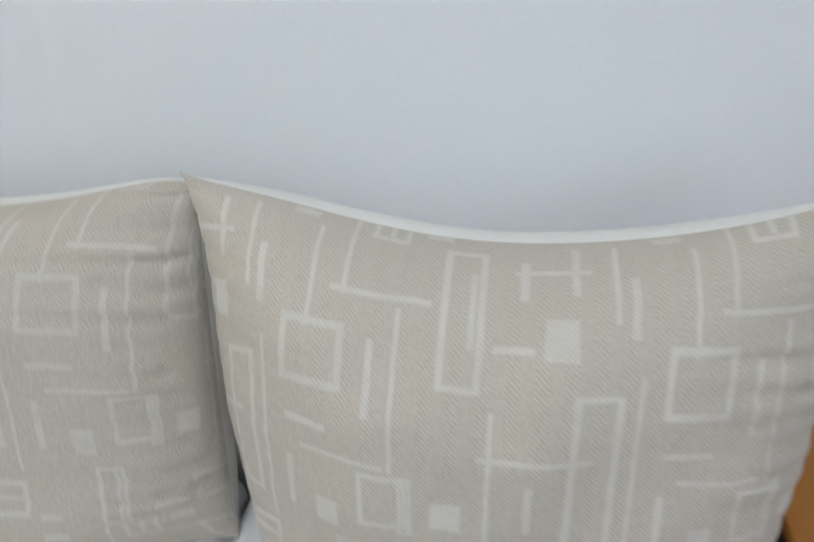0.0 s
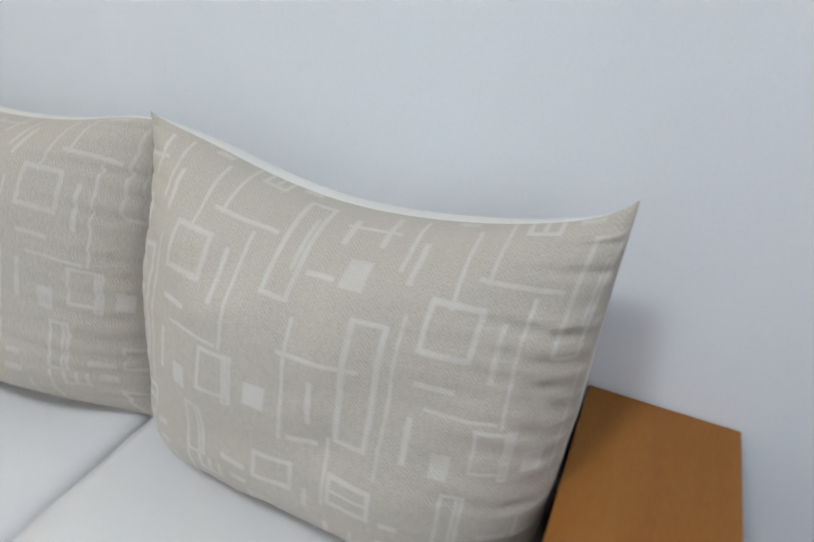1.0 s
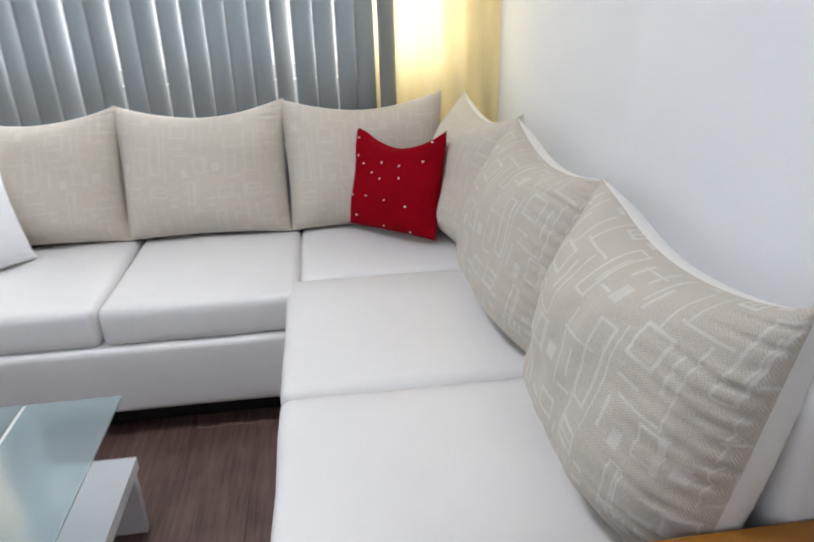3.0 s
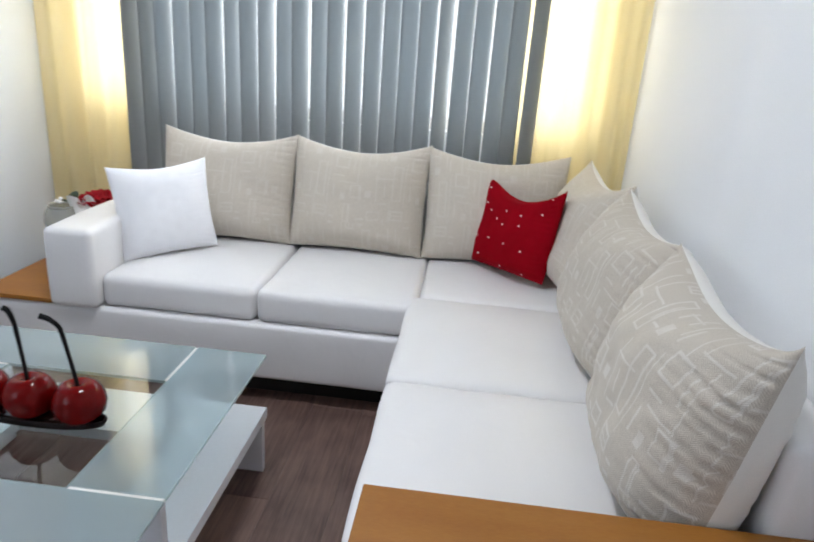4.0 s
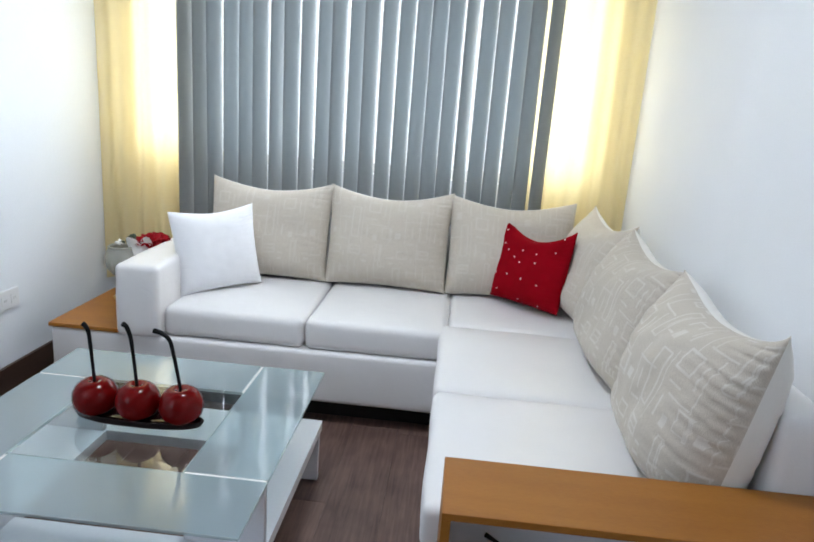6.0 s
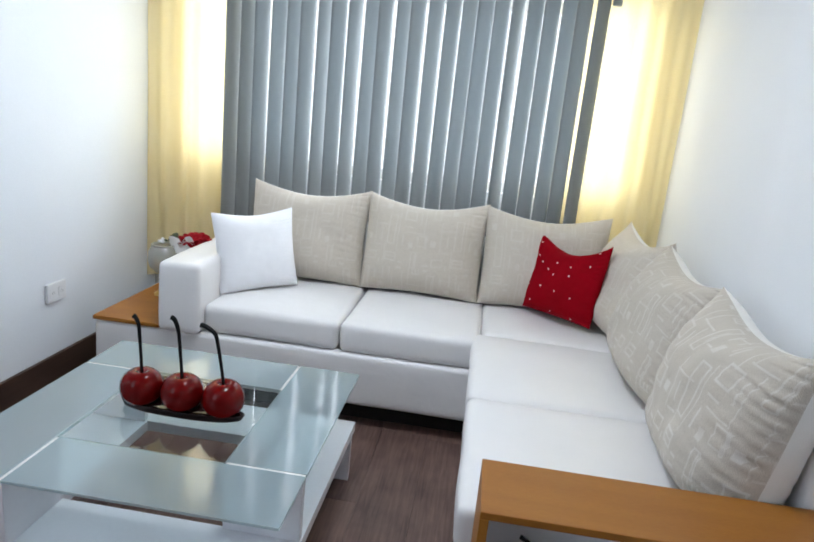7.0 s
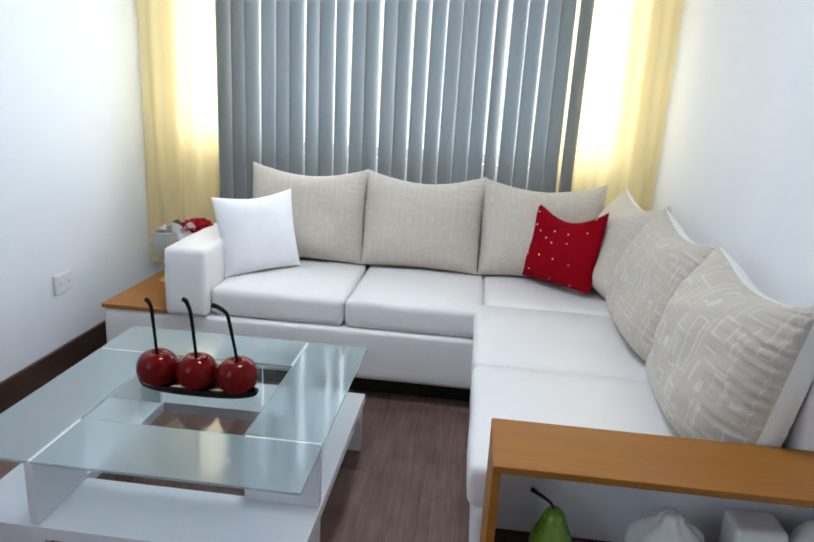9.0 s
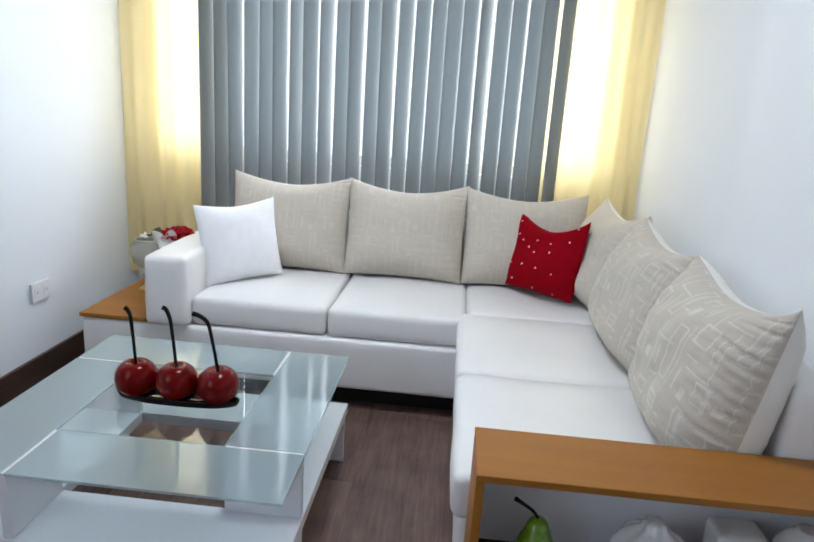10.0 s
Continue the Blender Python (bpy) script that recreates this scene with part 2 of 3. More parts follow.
def pattern_material(name, strength, pale=1.0):
    m, t, p = material(name)
    uv = t.nodes.new("ShaderNodeUVMap")
    uv.uv_map = "weave"
    wrap = node(t, "ShaderNodeVectorMath", operation="WRAP")
    wrap.inputs[1].default_value = (1, 1, 1)
    wrap.inputs[2].default_value = (0, 0, -1)
    warp = node(t, "ShaderNodeTexNoise", Scale=9.0, Detail=2.0)
    t.links.new(uv.outputs[0], warp.inputs["Vector"])
    wv = node(t, "ShaderNodeVectorMath", operation="MULTIPLY_ADD")
    wv.inputs[1].default_value = (0.012, 0.012, 0)
    t.links.new(warp.outputs["Color"], wv.inputs[0])
    t.links.new(uv.outputs[0], wv.inputs[2])
    t.links.new(wv.outputs[0], wrap.inputs[0])
    total = None

    def block(cx, cy, w, h):
        """1 inside a block, softened at its edge."""
        d = node(t, "ShaderNodeVectorMath", operation="SUBTRACT")
        d.inputs[1].default_value = (cx / 590, cy / 650, 0)
        t.links.new(wrap.outputs[0], d.inputs[0])
        a = node(t, "ShaderNodeVectorMath", operation="ABSOLUTE")
        t.links.new(d.outputs[0], a.inputs[0])
        s = t.nodes.new("ShaderNodeSeparateXYZ")
        t.links.new(a.outputs[0], s.inputs[0])
        sides = []
        for k, half in ((0, w / 1180), (1, h / 1300)):
            half = max(half, 0.005)
            r = t.nodes.new("ShaderNodeMapRange")
            r.inputs[1].default_value, r.inputs[2].default_value = half + 0.003, half - 0.003
            t.links.new(s.outputs[k], r.inputs[0])
            sides.append(r)
        mul = node(t, "ShaderNodeMath", operation="MULTIPLY")
        t.links.new(sides[0].outputs[0], mul.inputs[0])
        t.links.new(sides[1].outputs[0], mul.inputs[1])
        return mul

    for cx, cy, w, h, line in MOTIFS:
        # blocks that cross a repeat's edge are drawn on both sides
        for ox in {0, 590 if cx - w / 2 < 0 else 0, -590 if cx + w / 2 > 590 else 0}:
            b = block(cx + ox, cy, w * 0.96, h * 0.96)
            if line:
                inner = block(cx + ox, cy, w - 1.8 * line, h - 1.8 * line)
                cut = node(t, "ShaderNodeMath", operation="SUBTRACT")
                t.links.new(b.outputs[0], cut.inputs[0])
                t.links.new(inner.outputs[0], cut.inputs[1])
                b = cut
            if total is None:
                total = b
            else:
                mx = node(t, "ShaderNodeMath", operation="MAXIMUM")
                t.links.new(total.outputs[0], mx.inputs[0])
                t.links.new(b.outputs[0], mx.inputs[1])
                total = mx
    co = t.nodes.new("ShaderNodeTexCoord")
    worn = node(t, "ShaderNodeTexNoise", Scale=25.0, Detail=3.0)
    t.links.new(co.outputs["Object"], worn.inputs["Vector"])
    fade = t.nodes.new("ShaderNodeMapRange")
    fade.inputs[1].default_value, fade.inputs[2].default_value = 0.3, 0.6
    fade.inputs[3].default_value, fade.inputs[4].default_value = 0.6 * strength, strength
    t.links.new(worn.outputs[0], fade.inputs[0])
    amount = node(t, "ShaderNodeMath", operation="MULTIPLY")
    t.links.new(total.outputs[0], amount.inputs[0])
    t.links.new(fade.outputs[0], amount.inputs[1])
    thread = node(t, "ShaderNodeTexNoise", Scale=500.0, Detail=2.0)
    stretch = t.nodes.new("ShaderNodeMapping")
    stretch.inputs["Scale"].default_value = (1, 1, 0.25)
    t.links.new(co.outputs["Object"], stretch.inputs[0])
    t.links.new(stretch.outputs[0], thread.inputs["Vector"])
    ground = t.nodes.new("ShaderNodeValToRGB")
    ground.color_ramp.elements[0].position, ground.color_ramp.elements[1].position = 0.25, 0.75
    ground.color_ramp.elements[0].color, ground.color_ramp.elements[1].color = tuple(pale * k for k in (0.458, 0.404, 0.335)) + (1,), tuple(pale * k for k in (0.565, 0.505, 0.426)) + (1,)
    t.links.new(thread.outputs[0], ground.inputs[0])
    # herringbone weave: slanting threads that turn back every centimetre
    axes = t.nodes.new("ShaderNodeSeparateXYZ")
    t.links.new(uv.outputs[0], axes.inputs[0])
    turn = node(t, "ShaderNodeMath", operation="PINGPONG")
    turn.inputs[1].default_value = 0.036
    t.links.new(axes.outputs[0], turn.inputs[0])
    slant = node(t, "ShaderNodeMath", operation="MULTIPLY")
    slant.inputs[1].default_value = 420.0
    t.links.new(turn.outputs[0], slant.inputs[0])
    phase = node(t, "ShaderNodeMath", operation="MULTIPLY_ADD")
    phase.inputs[1].default_value = 520.0
    t.links.new(axes.outputs[1], phase.inputs[0])
    t.links.new(slant.outputs[0], phase.inputs[2])
    bone = node(t, "ShaderNodeMath", operation="SINE")
    t.links.new(phase.outputs[0], bone.inputs[0])
    part_of = node(t, "ShaderNodeMath", operation="MULTIPLY_ADD")
    part_of.inputs[1].default_value = 0.16
    t.links.new(bone.outputs[0], part_of.inputs[0])
    t.links.new(thread.outputs[0], part_of.inputs[2])
    t.links.new(part_of.outputs[0], ground.inputs[0])
    mix = t.nodes.new("ShaderNodeMix")
    mix.data_type = "RGBA"
    t.links.new(amount.outputs[0], mix.inputs[0])
    t.links.new(ground.outputs[0], mix.inputs[6])
    mix.inputs[7].default_value = (0.76, 0.74, 0.70, 1)
    t.links.new(mix.outputs[2], p.inputs["Base Color"])
    p.inputs["Roughness"].default_value = 0.8
    p.inputs["Sheen Weight"].default_value = 0.15
    # herringbone rib in the weave
    hsum = node(t, "ShaderNodeMath", operation="MULTIPLY_ADD")
    hsum.inputs[1].default_value = 0.5
    t.links.new(bone.outputs[0], hsum.inputs[0])
    t.links.new(thread.outputs[0], hsum.inputs[2])
    b = node(t, "ShaderNodeBump", Strength=0.25, Distance=0.001)
    t.links.new(hsum.outputs[0], b.inputs["Height"])
    t.links.new(b.outputs[0], p.inputs["Normal"])
    return m


def floor_material():
    m, t, p = material("brown_laminate")
    co = t.nodes.new("ShaderNodeTexCoord")
    info = t.nodes.new("ShaderNodeObjectInfo")
    off = node(t, "ShaderNodeVectorMath", operation="MULTIPLY_ADD")
    off.inputs[1].default_value = (37.0, 11.0, 0)
    t.links.new(info.outputs["Random"], off.inputs[0])
    t.links.new(co.outputs["Object"], off.inputs[2])
    mp = t.nodes.new("ShaderNodeMapping")
    mp.inputs["Scale"].default_value = (0.5, 9.0, 1)
    t.links.new(off.outputs[0], mp.inputs[0])
    grain = node(t, "ShaderNodeTexNoise", Scale=9.0, Detail=6.0, Roughness=0.65, Distortion=0.4)
    t.links.new(mp.outputs[0], grain.inputs["Vector"])
    blot = node(t, "ShaderNodeTexNoise", Scale=7.0, Detail=3.0)
    t.links.new(off.outputs[0], blot.inputs["Vector"])
    s1 = node(t, "ShaderNodeMath", operation="MULTIPLY_ADD")
    s1.inputs[1].default_value = 0.42
    t.links.new(blot.outputs[0], s1.inputs[0])
    s0 = node(t, "ShaderNodeMath", operation="MULTIPLY_ADD")
    s0.inputs[1].default_value, s0.inputs[2].default_value = 0.14, -0.07
    t.links.new(info.outputs["Random"], s0.inputs[0])
    s2 = node(t, "ShaderNodeMath", operation="MULTIPLY_ADD")
    s2.inputs[1].default_value = 0.65
    t.links.new(grain.outputs[0], s2.inputs[0])
    t.links.new(s0.outputs[0], s2.inputs[2])
    t.links.new(s2.outputs[0], s1.inputs[2])
    ramp = t.nodes.new("ShaderNodeValToRGB")
    ramp.color_ramp.elements[0].position, ramp.color_ramp.elements[1].position = 0.35, 0.68
    ramp.color_ramp.elements[0].color, ramp.color_ramp.elements[1].color = (0.082, 0.045, 0.036, 1), (0.215, 0.131, 0.106, 1)
    t.links.new(s1.outputs[0], ramp.inputs[0])
    t.links.new(ramp.outputs[0], p.inputs["Base Color"])
    p.inputs["Roughness"].default_value = 0.5
    b = node(t, "ShaderNodeBump", Strength=0.12, Distance=0.001)
    t.links.new(grain.outputs[0], b.inputs["Height"])
    t.links.new(b.outputs[0], p.inputs["Normal"])
    return m


BLIND, SHEER, PATTERN, LAMINATE = blind_material(), sheer_material(), pattern_material("taupe_patterned_jacquard", 0.42), floor_material()
# same jacquard with a weaker pattern; PALE also lightens the ground
MIDDLE = pattern_material("weak_patterned_jacquard", 0.33, 0.98)
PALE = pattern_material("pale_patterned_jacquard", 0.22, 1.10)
CLEAR = glass_material("clear_table_glass", (0.90, 0.96, 0.95))
FROST = glass_material("frosted_table_glass", (0.80, 0.92, 0.93), (0.56, 0.69, 0.72), 0.55, 0.10)
PANE = glass_material("window_glass", (0.97, 0.98, 0.98), thin=True)
EDGE = glass_material("glass_edge", (0.80, 0.93, 0.92), (0.70, 0.83, 0.84), 0.55, 0.1, thin=True)
UNDERSIDE = glass_material("glass_underside", (0.96, 0.985, 0.985), thin=True)
BOWL = glass_material("smoked_vase_glass", (0.90, 0.91, 0.88), (0.62, 0.62, 0.60), 0.42, 0.08, thin=True)


# ---- mesh helpers ----
def part(name, bm, mat, parent=None, label="", smooth=False, at=None):
    """Links a bmesh as one mesh object under a thing or a part."""
    me = bpy.data.meshes.new(name)
    bm.to_mesh(me)
    bm.free()
    if mat:
        me.materials.append(mat)
    if smooth:
        me.polygons.foreach_set("use_smooth", [True] * len(me.polygons))
    ob = new(name, me)
    if at is not None:
        ob.matrix_basis = at
    ob.parent = parent
    if label:
        ob["label"] = label
    return ob


def thing(name, m, label, category, group="", kind=""):
    return tagged_at(new(name), m, label, category, group, kind)


def tagged_at(ob, m, label, category, group="", kind=""):
    ob.matrix_basis = m
    return tagged(ob, label, category, group, kind)


def box(x0, x1, y0, y1, z0, z1, bevel=0.003, segments=2):
    bm = bmesh.new()
    bmesh.ops.create_cube(bm, size=1)
    for v in bm.verts:
        v.co = ((x0 + x1) / 2 + v.co.x * (x1 - x0), (y0 + y1) / 2 + v.co.y * (y1 - y0), (z0 + z1) / 2 + v.co.z * (z1 - z0))
    if bevel:
        bmesh.ops.bevel(bm, geom=bm.edges[:], offset=bevel, segments=segments, affect="EDGES", profile=0.7)
    return bm


def soft_box(x0, x1, y0, y1, z0, z1, r, bulge=0.0, side=0.0, wobble=0.004, seed=0.0, steps=7, turn=4):
    """Upholstered block: rounded edges of radius r, a crowned top, slightly puffed sides and an uneven skin."""
    half = Vector(((x1 - x0) / 2, (y1 - y0) / 2, (z1 - z0) / 2))
    mid = Vector(((x0 + x1) / 2, (y0 + y1) / 2, (z0 + z1) / 2))

    def stops(h):
        rr = min(r, h * 0.98)
        edge = [-h + rr * (1 - math.cos(i / turn * math.pi / 2)) for i in range(turn)]
        middle = [(-h + rr) + (2 * h - 2 * rr) * i / steps for i in range(steps + 1)]
        return edge + middle + [-e for e in reversed(edge)]

    axes = [stops(h) for h in half]
    bm = bmesh.new()
    for k in range(3):
        a, b = axes[(k + 1) % 3], axes[(k + 2) % 3]
        for sign in (-1, 1):
            grid = []
            for s in a:
                line = []
                for q in b:
                    co = Vector((0, 0, 0))
                    co[k], co[(k + 1) % 3], co[(k + 2) % 3] = sign * half[k], s, q
                    inner = Vector([max(-half[i] + min(r, half[i] * 0.98), min(half[i] - min(r, half[i] * 0.98), co[i])) for i in range(3)])
                    way = co - inner
                    n = way.normalized()
                    place = inner + n * min(r, way.length if way.length < r else r)
                    u = [max(-1, min(1, place[i] / half[i])) for i in range(3)]
                    if place.z > 0:
                        place.z += bulge * (1 - u[0] ** 4) * (1 - u[1] ** 4) * max(0, u[2])
                    place.x += side * u[0] * (1 - u[2] ** 2) * (1 - u[1] ** 4)
                    place.y += side * u[1] * (1 - u[2] ** 2) * (1 - u[0] ** 4)
                    place += n * wobble * noise.noise((mid + place) * 5 + Vector((seed, 0, 0)))
                    line.append(bm.verts.new(mid + place))
                grid.append(line)
            for i in range(len(a) - 1):
                for j in range(len(b) - 1):
                    quad = (grid[i][j], grid[i + 1][j], grid[i + 1][j + 1], grid[i][j + 1])
                    bm.faces.new(quad if sign > 0 else quad[::-1])
    bmesh.ops.remove_doubles(bm, verts=bm.verts[:], dist=0.0004)
    return bm


def lathe(profile, n=28, squash=None):
    """Turned shape from (radius, height) stops."""
    bm = bmesh.new()
    rings = []
    for r, z in profile:
        if r < 1e-5:
            rings.append([bm.verts.new((0, 0, z))])
        else:
            rings.append([bm.verts.new((r * math.cos(2 * math.pi * i / n), r * math.sin(2 * math.pi * i / n), z)) for i in range(n)])
    for a, b in zip(rings, rings[1:]):
        for i in range(n):
            j = (i + 1) % n
            if len(a) == 1 and len(b) > 1:
                bm.faces.new((a[0], b[j], b[i]))
            elif len(b) == 1 and len(a) > 1:
                bm.faces.new((a[i], a[j], b[0]))
            elif len(a) > 1:
                bm.faces.new((a[i], a[j], b[j], b[i]))
    bmesh.ops.recalc_face_normals(bm, faces=bm.faces[:])
    if squash:
        for v in bm.verts:
            v.co = squash(v.co)
    return bm


def tube(points, radii, n=10):
    """A round rod along a smooth line of points."""
    bm = bmesh.new()
    line = []
    for i in range(len(points) - 1):
        p = [Vector(points[max(0, min(len(points) - 1, i + k))]) for k in (-1, 0, 1, 2)]
        for s in range(6):
            f = s / 6
            co = 0.5 * (2 * p[1] + (p[2] - p[0]) * f + (2 * p[0] - 5 * p[1] + 4 * p[2] - p[3]) * f ** 2 + (3 * p[1] - p[0] - 3 * p[2] + p[3]) * f ** 3)
            line.append((co, radii[i] + (radii[i + 1] - radii[i]) * f))
    line.append((Vector(points[-1]), radii[-1]))
    rings = []
    for i, (co, r) in enumerate(line):
        way = (line[min(i + 1, len(line) - 1)][0] - line[max(i - 1, 0)][0]).normalized()
        q = way.to_track_quat("Z", "Y")
        rings.append([bm.verts.new(co + q @ Vector((r * math.cos(2 * math.pi * k / n), r * math.sin(2 * math.pi * k / n), 0))) for k in range(n)])
    for a, b in zip(rings, rings[1:]):
        for k in range(n):
            bm.faces.new((a[k], a[(k + 1) % n], b[(k + 1) % n], b[k]))
    bm.faces.new(rings[0][::-1])
    bm.faces.new(rings[-1])
    return bm


def pillow_side(w, h, t, front, seed, sag_top, sag_side, sag_foot, crease, weave, tip, narrow, ear, pinch, flare, n=90):
    """One face of a cushion cover that faces -y; both faces meet along the seam. weave: how far the pattern is shifted."""
    bm = bmesh.new()
    uv = bm.loops.layers.uv.new("weave")
    grid, flat, at = [], [], {}
    top = math.sin(math.pi / 2 * 0.92)
    stops = [math.sin((2 * i / n - 1) * math.pi / 2 * 0.92) / top for i in range(n + 1)]
    for u in stops:
        line, base = [], []
        for v in stops:
            wave = noise.noise(Vector((u * 1.3 + seed, v * 1.3, seed)))
            x = w / 2 * u - u * sag_side * (1 - abs(v) ** 1.8) * abs(u)
            x -= (flare if u > 0 else narrow) * u * max(-v, 0) * abs(u)
            x -= ear * math.exp(-(1 + u) / 0.16 - (1 - v) / 0.22)
            z = h / 2 * v
            z += pinch * math.exp(-(1 - abs(u)) / 0.05 - (1 - v) / 0.05)
            z -= sag_top * (1 - abs(u - 0.06 * wave) ** 1.8) * max(v, 0) ** 2
            z += sag_foot * (1 - abs(u) ** 1.8) * max(-v, 0) ** 2
            puff = (1 - abs(u) ** (2.5 if u > 0 else 3.4)) ** (0.62 if u > 0 else 0.55) * (1 - abs(v) ** (2.6 if v > 0 else 3.6)) ** 0.55
            d = t / 2 * puff * (1 - 0.17 * v) * (1 + 0.16 * wave)
            smooth_d = d
            # uneven folds pulled in from the side seams: narrow valleys, each of its own depth and reach
            run_of = v * 25 + 4.0 * noise.noise(Vector((u * 1.1, v * 1.5, seed + 4))) + u * 1.2 + seed
            which = math.floor(run_of / math.pi + 0.5)
            own = 0.55 + 0.9 * noise.noise(Vector((which * 3.7, seed, 0.3)))
            reach = 0.17 + 0.17 * noise.noise(Vector((which * 5.1, 2.2, seed)))
            valley = (1 - abs(math.sin(run_of))) ** 2.6
            edge = crease * (0.048 * own * math.exp(-(1 - u) / max(0.1, reach)) + 0.010 * math.exp(-(1 + u) / 0.14))
            d += edge * puff ** 0.5 * (0.28 - valley)
            d += 0.004 * crease * puff * math.sin(v * 40 + 9 * noise.noise(Vector((u * 3, v * 2, seed)))) * math.exp(-(1 - u) / 0.16)
            d += 0.006 * crease * puff * noise.noise(Vector((u * 4, v * 4, seed + 9)))
            # pinched corner tips
            z += tip[0] * math.exp(-(1 - u) / 0.10 - (1 - v) / 0.10) + tip[1] * math.exp(-(1 + u) / 0.16 - (1 - v) / 0.16)
            if not front:
                # the plain back is boxy, so that its side shows beyond the seam
                d = t * 0.29 * (1 + 0.07 * noise.noise(Vector((u * 2, v * 9, seed)))) * (1 - abs(u) ** 10) ** 0.5 * (1 - abs(v) ** 4) ** 0.6 * (1 + 0.1 * wave)
                z += 0.014 * max(v, 0) ** 5 * (1 - max(v, 0) ** 8) ** 0.5 * (1 - u ** 6)
                x += 0.006 * u * abs(u) ** 6 * (1 - v * v) * (1 - abs(u) ** 10) ** 0.25
            vert = bm.verts.new((x, -d if front else d, z))
            base.append(smooth_d)
            line.append(vert)
        flat.append([(q.co.x, base[k], q.co.z) for k, q in enumerate(line)])
        grid.append(line)
    # the pattern follows the cloth: lengths along the unfolded face, down from the top and out from the middle
    mid = n // 2
    for j in range(n + 1):
        across = {mid: flat[mid][j][0]}
        for i in range(mid + 1, n + 1):
            across[i] = across[i - 1] + math.dist(flat[i][j][:2], flat[i - 1][j][:2])
        for i in range(mid - 1, -1, -1):
            across[i] = across[i + 1] - math.dist(flat[i][j][:2], flat[i + 1][j][:2])
        for i in range(n + 1):
            at[grid[i][j]] = [(across[i] + weave[0]) / 0.318, 0.0]
    for i in range(n + 1):
        down = 0.0
        for j in range(n, -1, -1):
            if j < n:
                down += math.dist(flat[i][j], flat[i][j + 1])
            at[grid[i][j]][1] = (down + weave[1]) / (0.00061 * 650)
    for i in range(n):
        for j in range(n):
            quad = (grid[i][j], grid[i + 1][j], grid[i + 1][j + 1], grid[i][j + 1])
            f = bm.faces.new(quad if front else quad[::-1])
            for loop in f.loops:
                loop[uv].uv = at[loop.vert]
    return bm


def pillow(name, m, w, h, t, mats, label, category, group, seed, sag=(0.058, 0.006, 0.012), crease=1.0, weave=(0.0, 0.0), tip=(0.0, 0.0), narrow=0.006, ear=0.0, pinch=0.0, flare=0.006):
    ob = thing(name, m, label, category, group)
    part("front_cover", pillow_side(w, h, t, True, seed, *sag, crease, weave, tip, narrow, ear, pinch, flare), mats[0], ob, smooth=True)
    part("back_cover", pillow_side(w, h, t, False, seed, *sag, crease, weave, tip, narrow, ear, pinch, flare), mats[1], ob, smooth=True)
    return ob


# ---- structure ----
def wall_with_opening(name, along_x, lo, hi, near, far, hole, label, paint):
    """A wall from lo to hi, as thick as near to far, with an opening (from, to, z from, z to) through it."""
    a, b, c, d = hole
    bm = bmesh.new()
    for cell in ((lo, a, 0, CEIL), (b, hi, 0, CEIL), (a, b, 0, c), (a, b, d, CEIL)):
        spans = (cell[0], cell[1], near, far) if along_x else (near, far, cell[0], cell[1])
        piece = box(*spans, cell[2], cell[3], 0)
        me = bpy.data.meshes.new("piece")
        piece.to_mesh(me)
        piece.free()
        bm.from_mesh(me)
        bpy.data.meshes.remove(me)
    bmesh.ops.remove_doubles(bm, verts=bm.verts[:], dist=0.0005)
    return tagged(part(name, bm, paint), label, "wall", kind="structure")


tagged(part("wall_north", box(WEST - 0.2, EAST + 0.15, NORTH, NORTH + 0.15, 0, CEIL, 0), WALL), "plain white painted wall behind the sofa", "wall", kind="structure")
wall_with_opening("wall_south", True, WEST - 0.2, EAST + 0.15, SOUTH - 0.15, SOUTH, SIDE, "plain white wall with an outlet, slightly bluer and darker than the others", COOLWALL)
wall_with_opening("wall_west", False, SOUTH, NORTH, WEST - 0.2, WEST, WIN, "white painted wall with a wide window", WALL)
tagged(part("wall_east", box(EAST, EAST + 0.15, SOUTH, NORTH, 0, CEIL, 0), WALL), "plain white painted wall", "wall", kind="structure")
tagged(part("ceiling", box(WEST - 0.2, EAST + 0.15, SOUTH - 0.15, NORTH + 0.15, CEIL, CEIL + 0.1, 0), CEILING), "plain white ceiling", "ceiling", kind="structure")
tagged(part("baseboard", box(WEST, EAST, SOUTH, SOUTH + 0.014, 0.002, 0.127, 0.003), DARKWOOD), "dark brown wooden baseboard along the wall", "baseboard", kind="structure")
floor = tagged(part("floor", box(WEST - 0.2, EAST + 0.15, SOUTH - 0.15, NORTH + 0.15, -0.1, -0.004, 0), UNDER), "brown laminate plank floor", "floor", kind="structure")

# made-up fitting round the overhead fill light, out of view
fitting = thing("unseen_ceiling_lamp", pose(1.75, -1.3, CEIL - 0.001), "added round white ceiling fitting out of view, for the fill light", "lamp")
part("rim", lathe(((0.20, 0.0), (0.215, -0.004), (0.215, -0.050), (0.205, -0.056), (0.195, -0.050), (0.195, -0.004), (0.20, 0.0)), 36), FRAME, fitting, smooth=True)

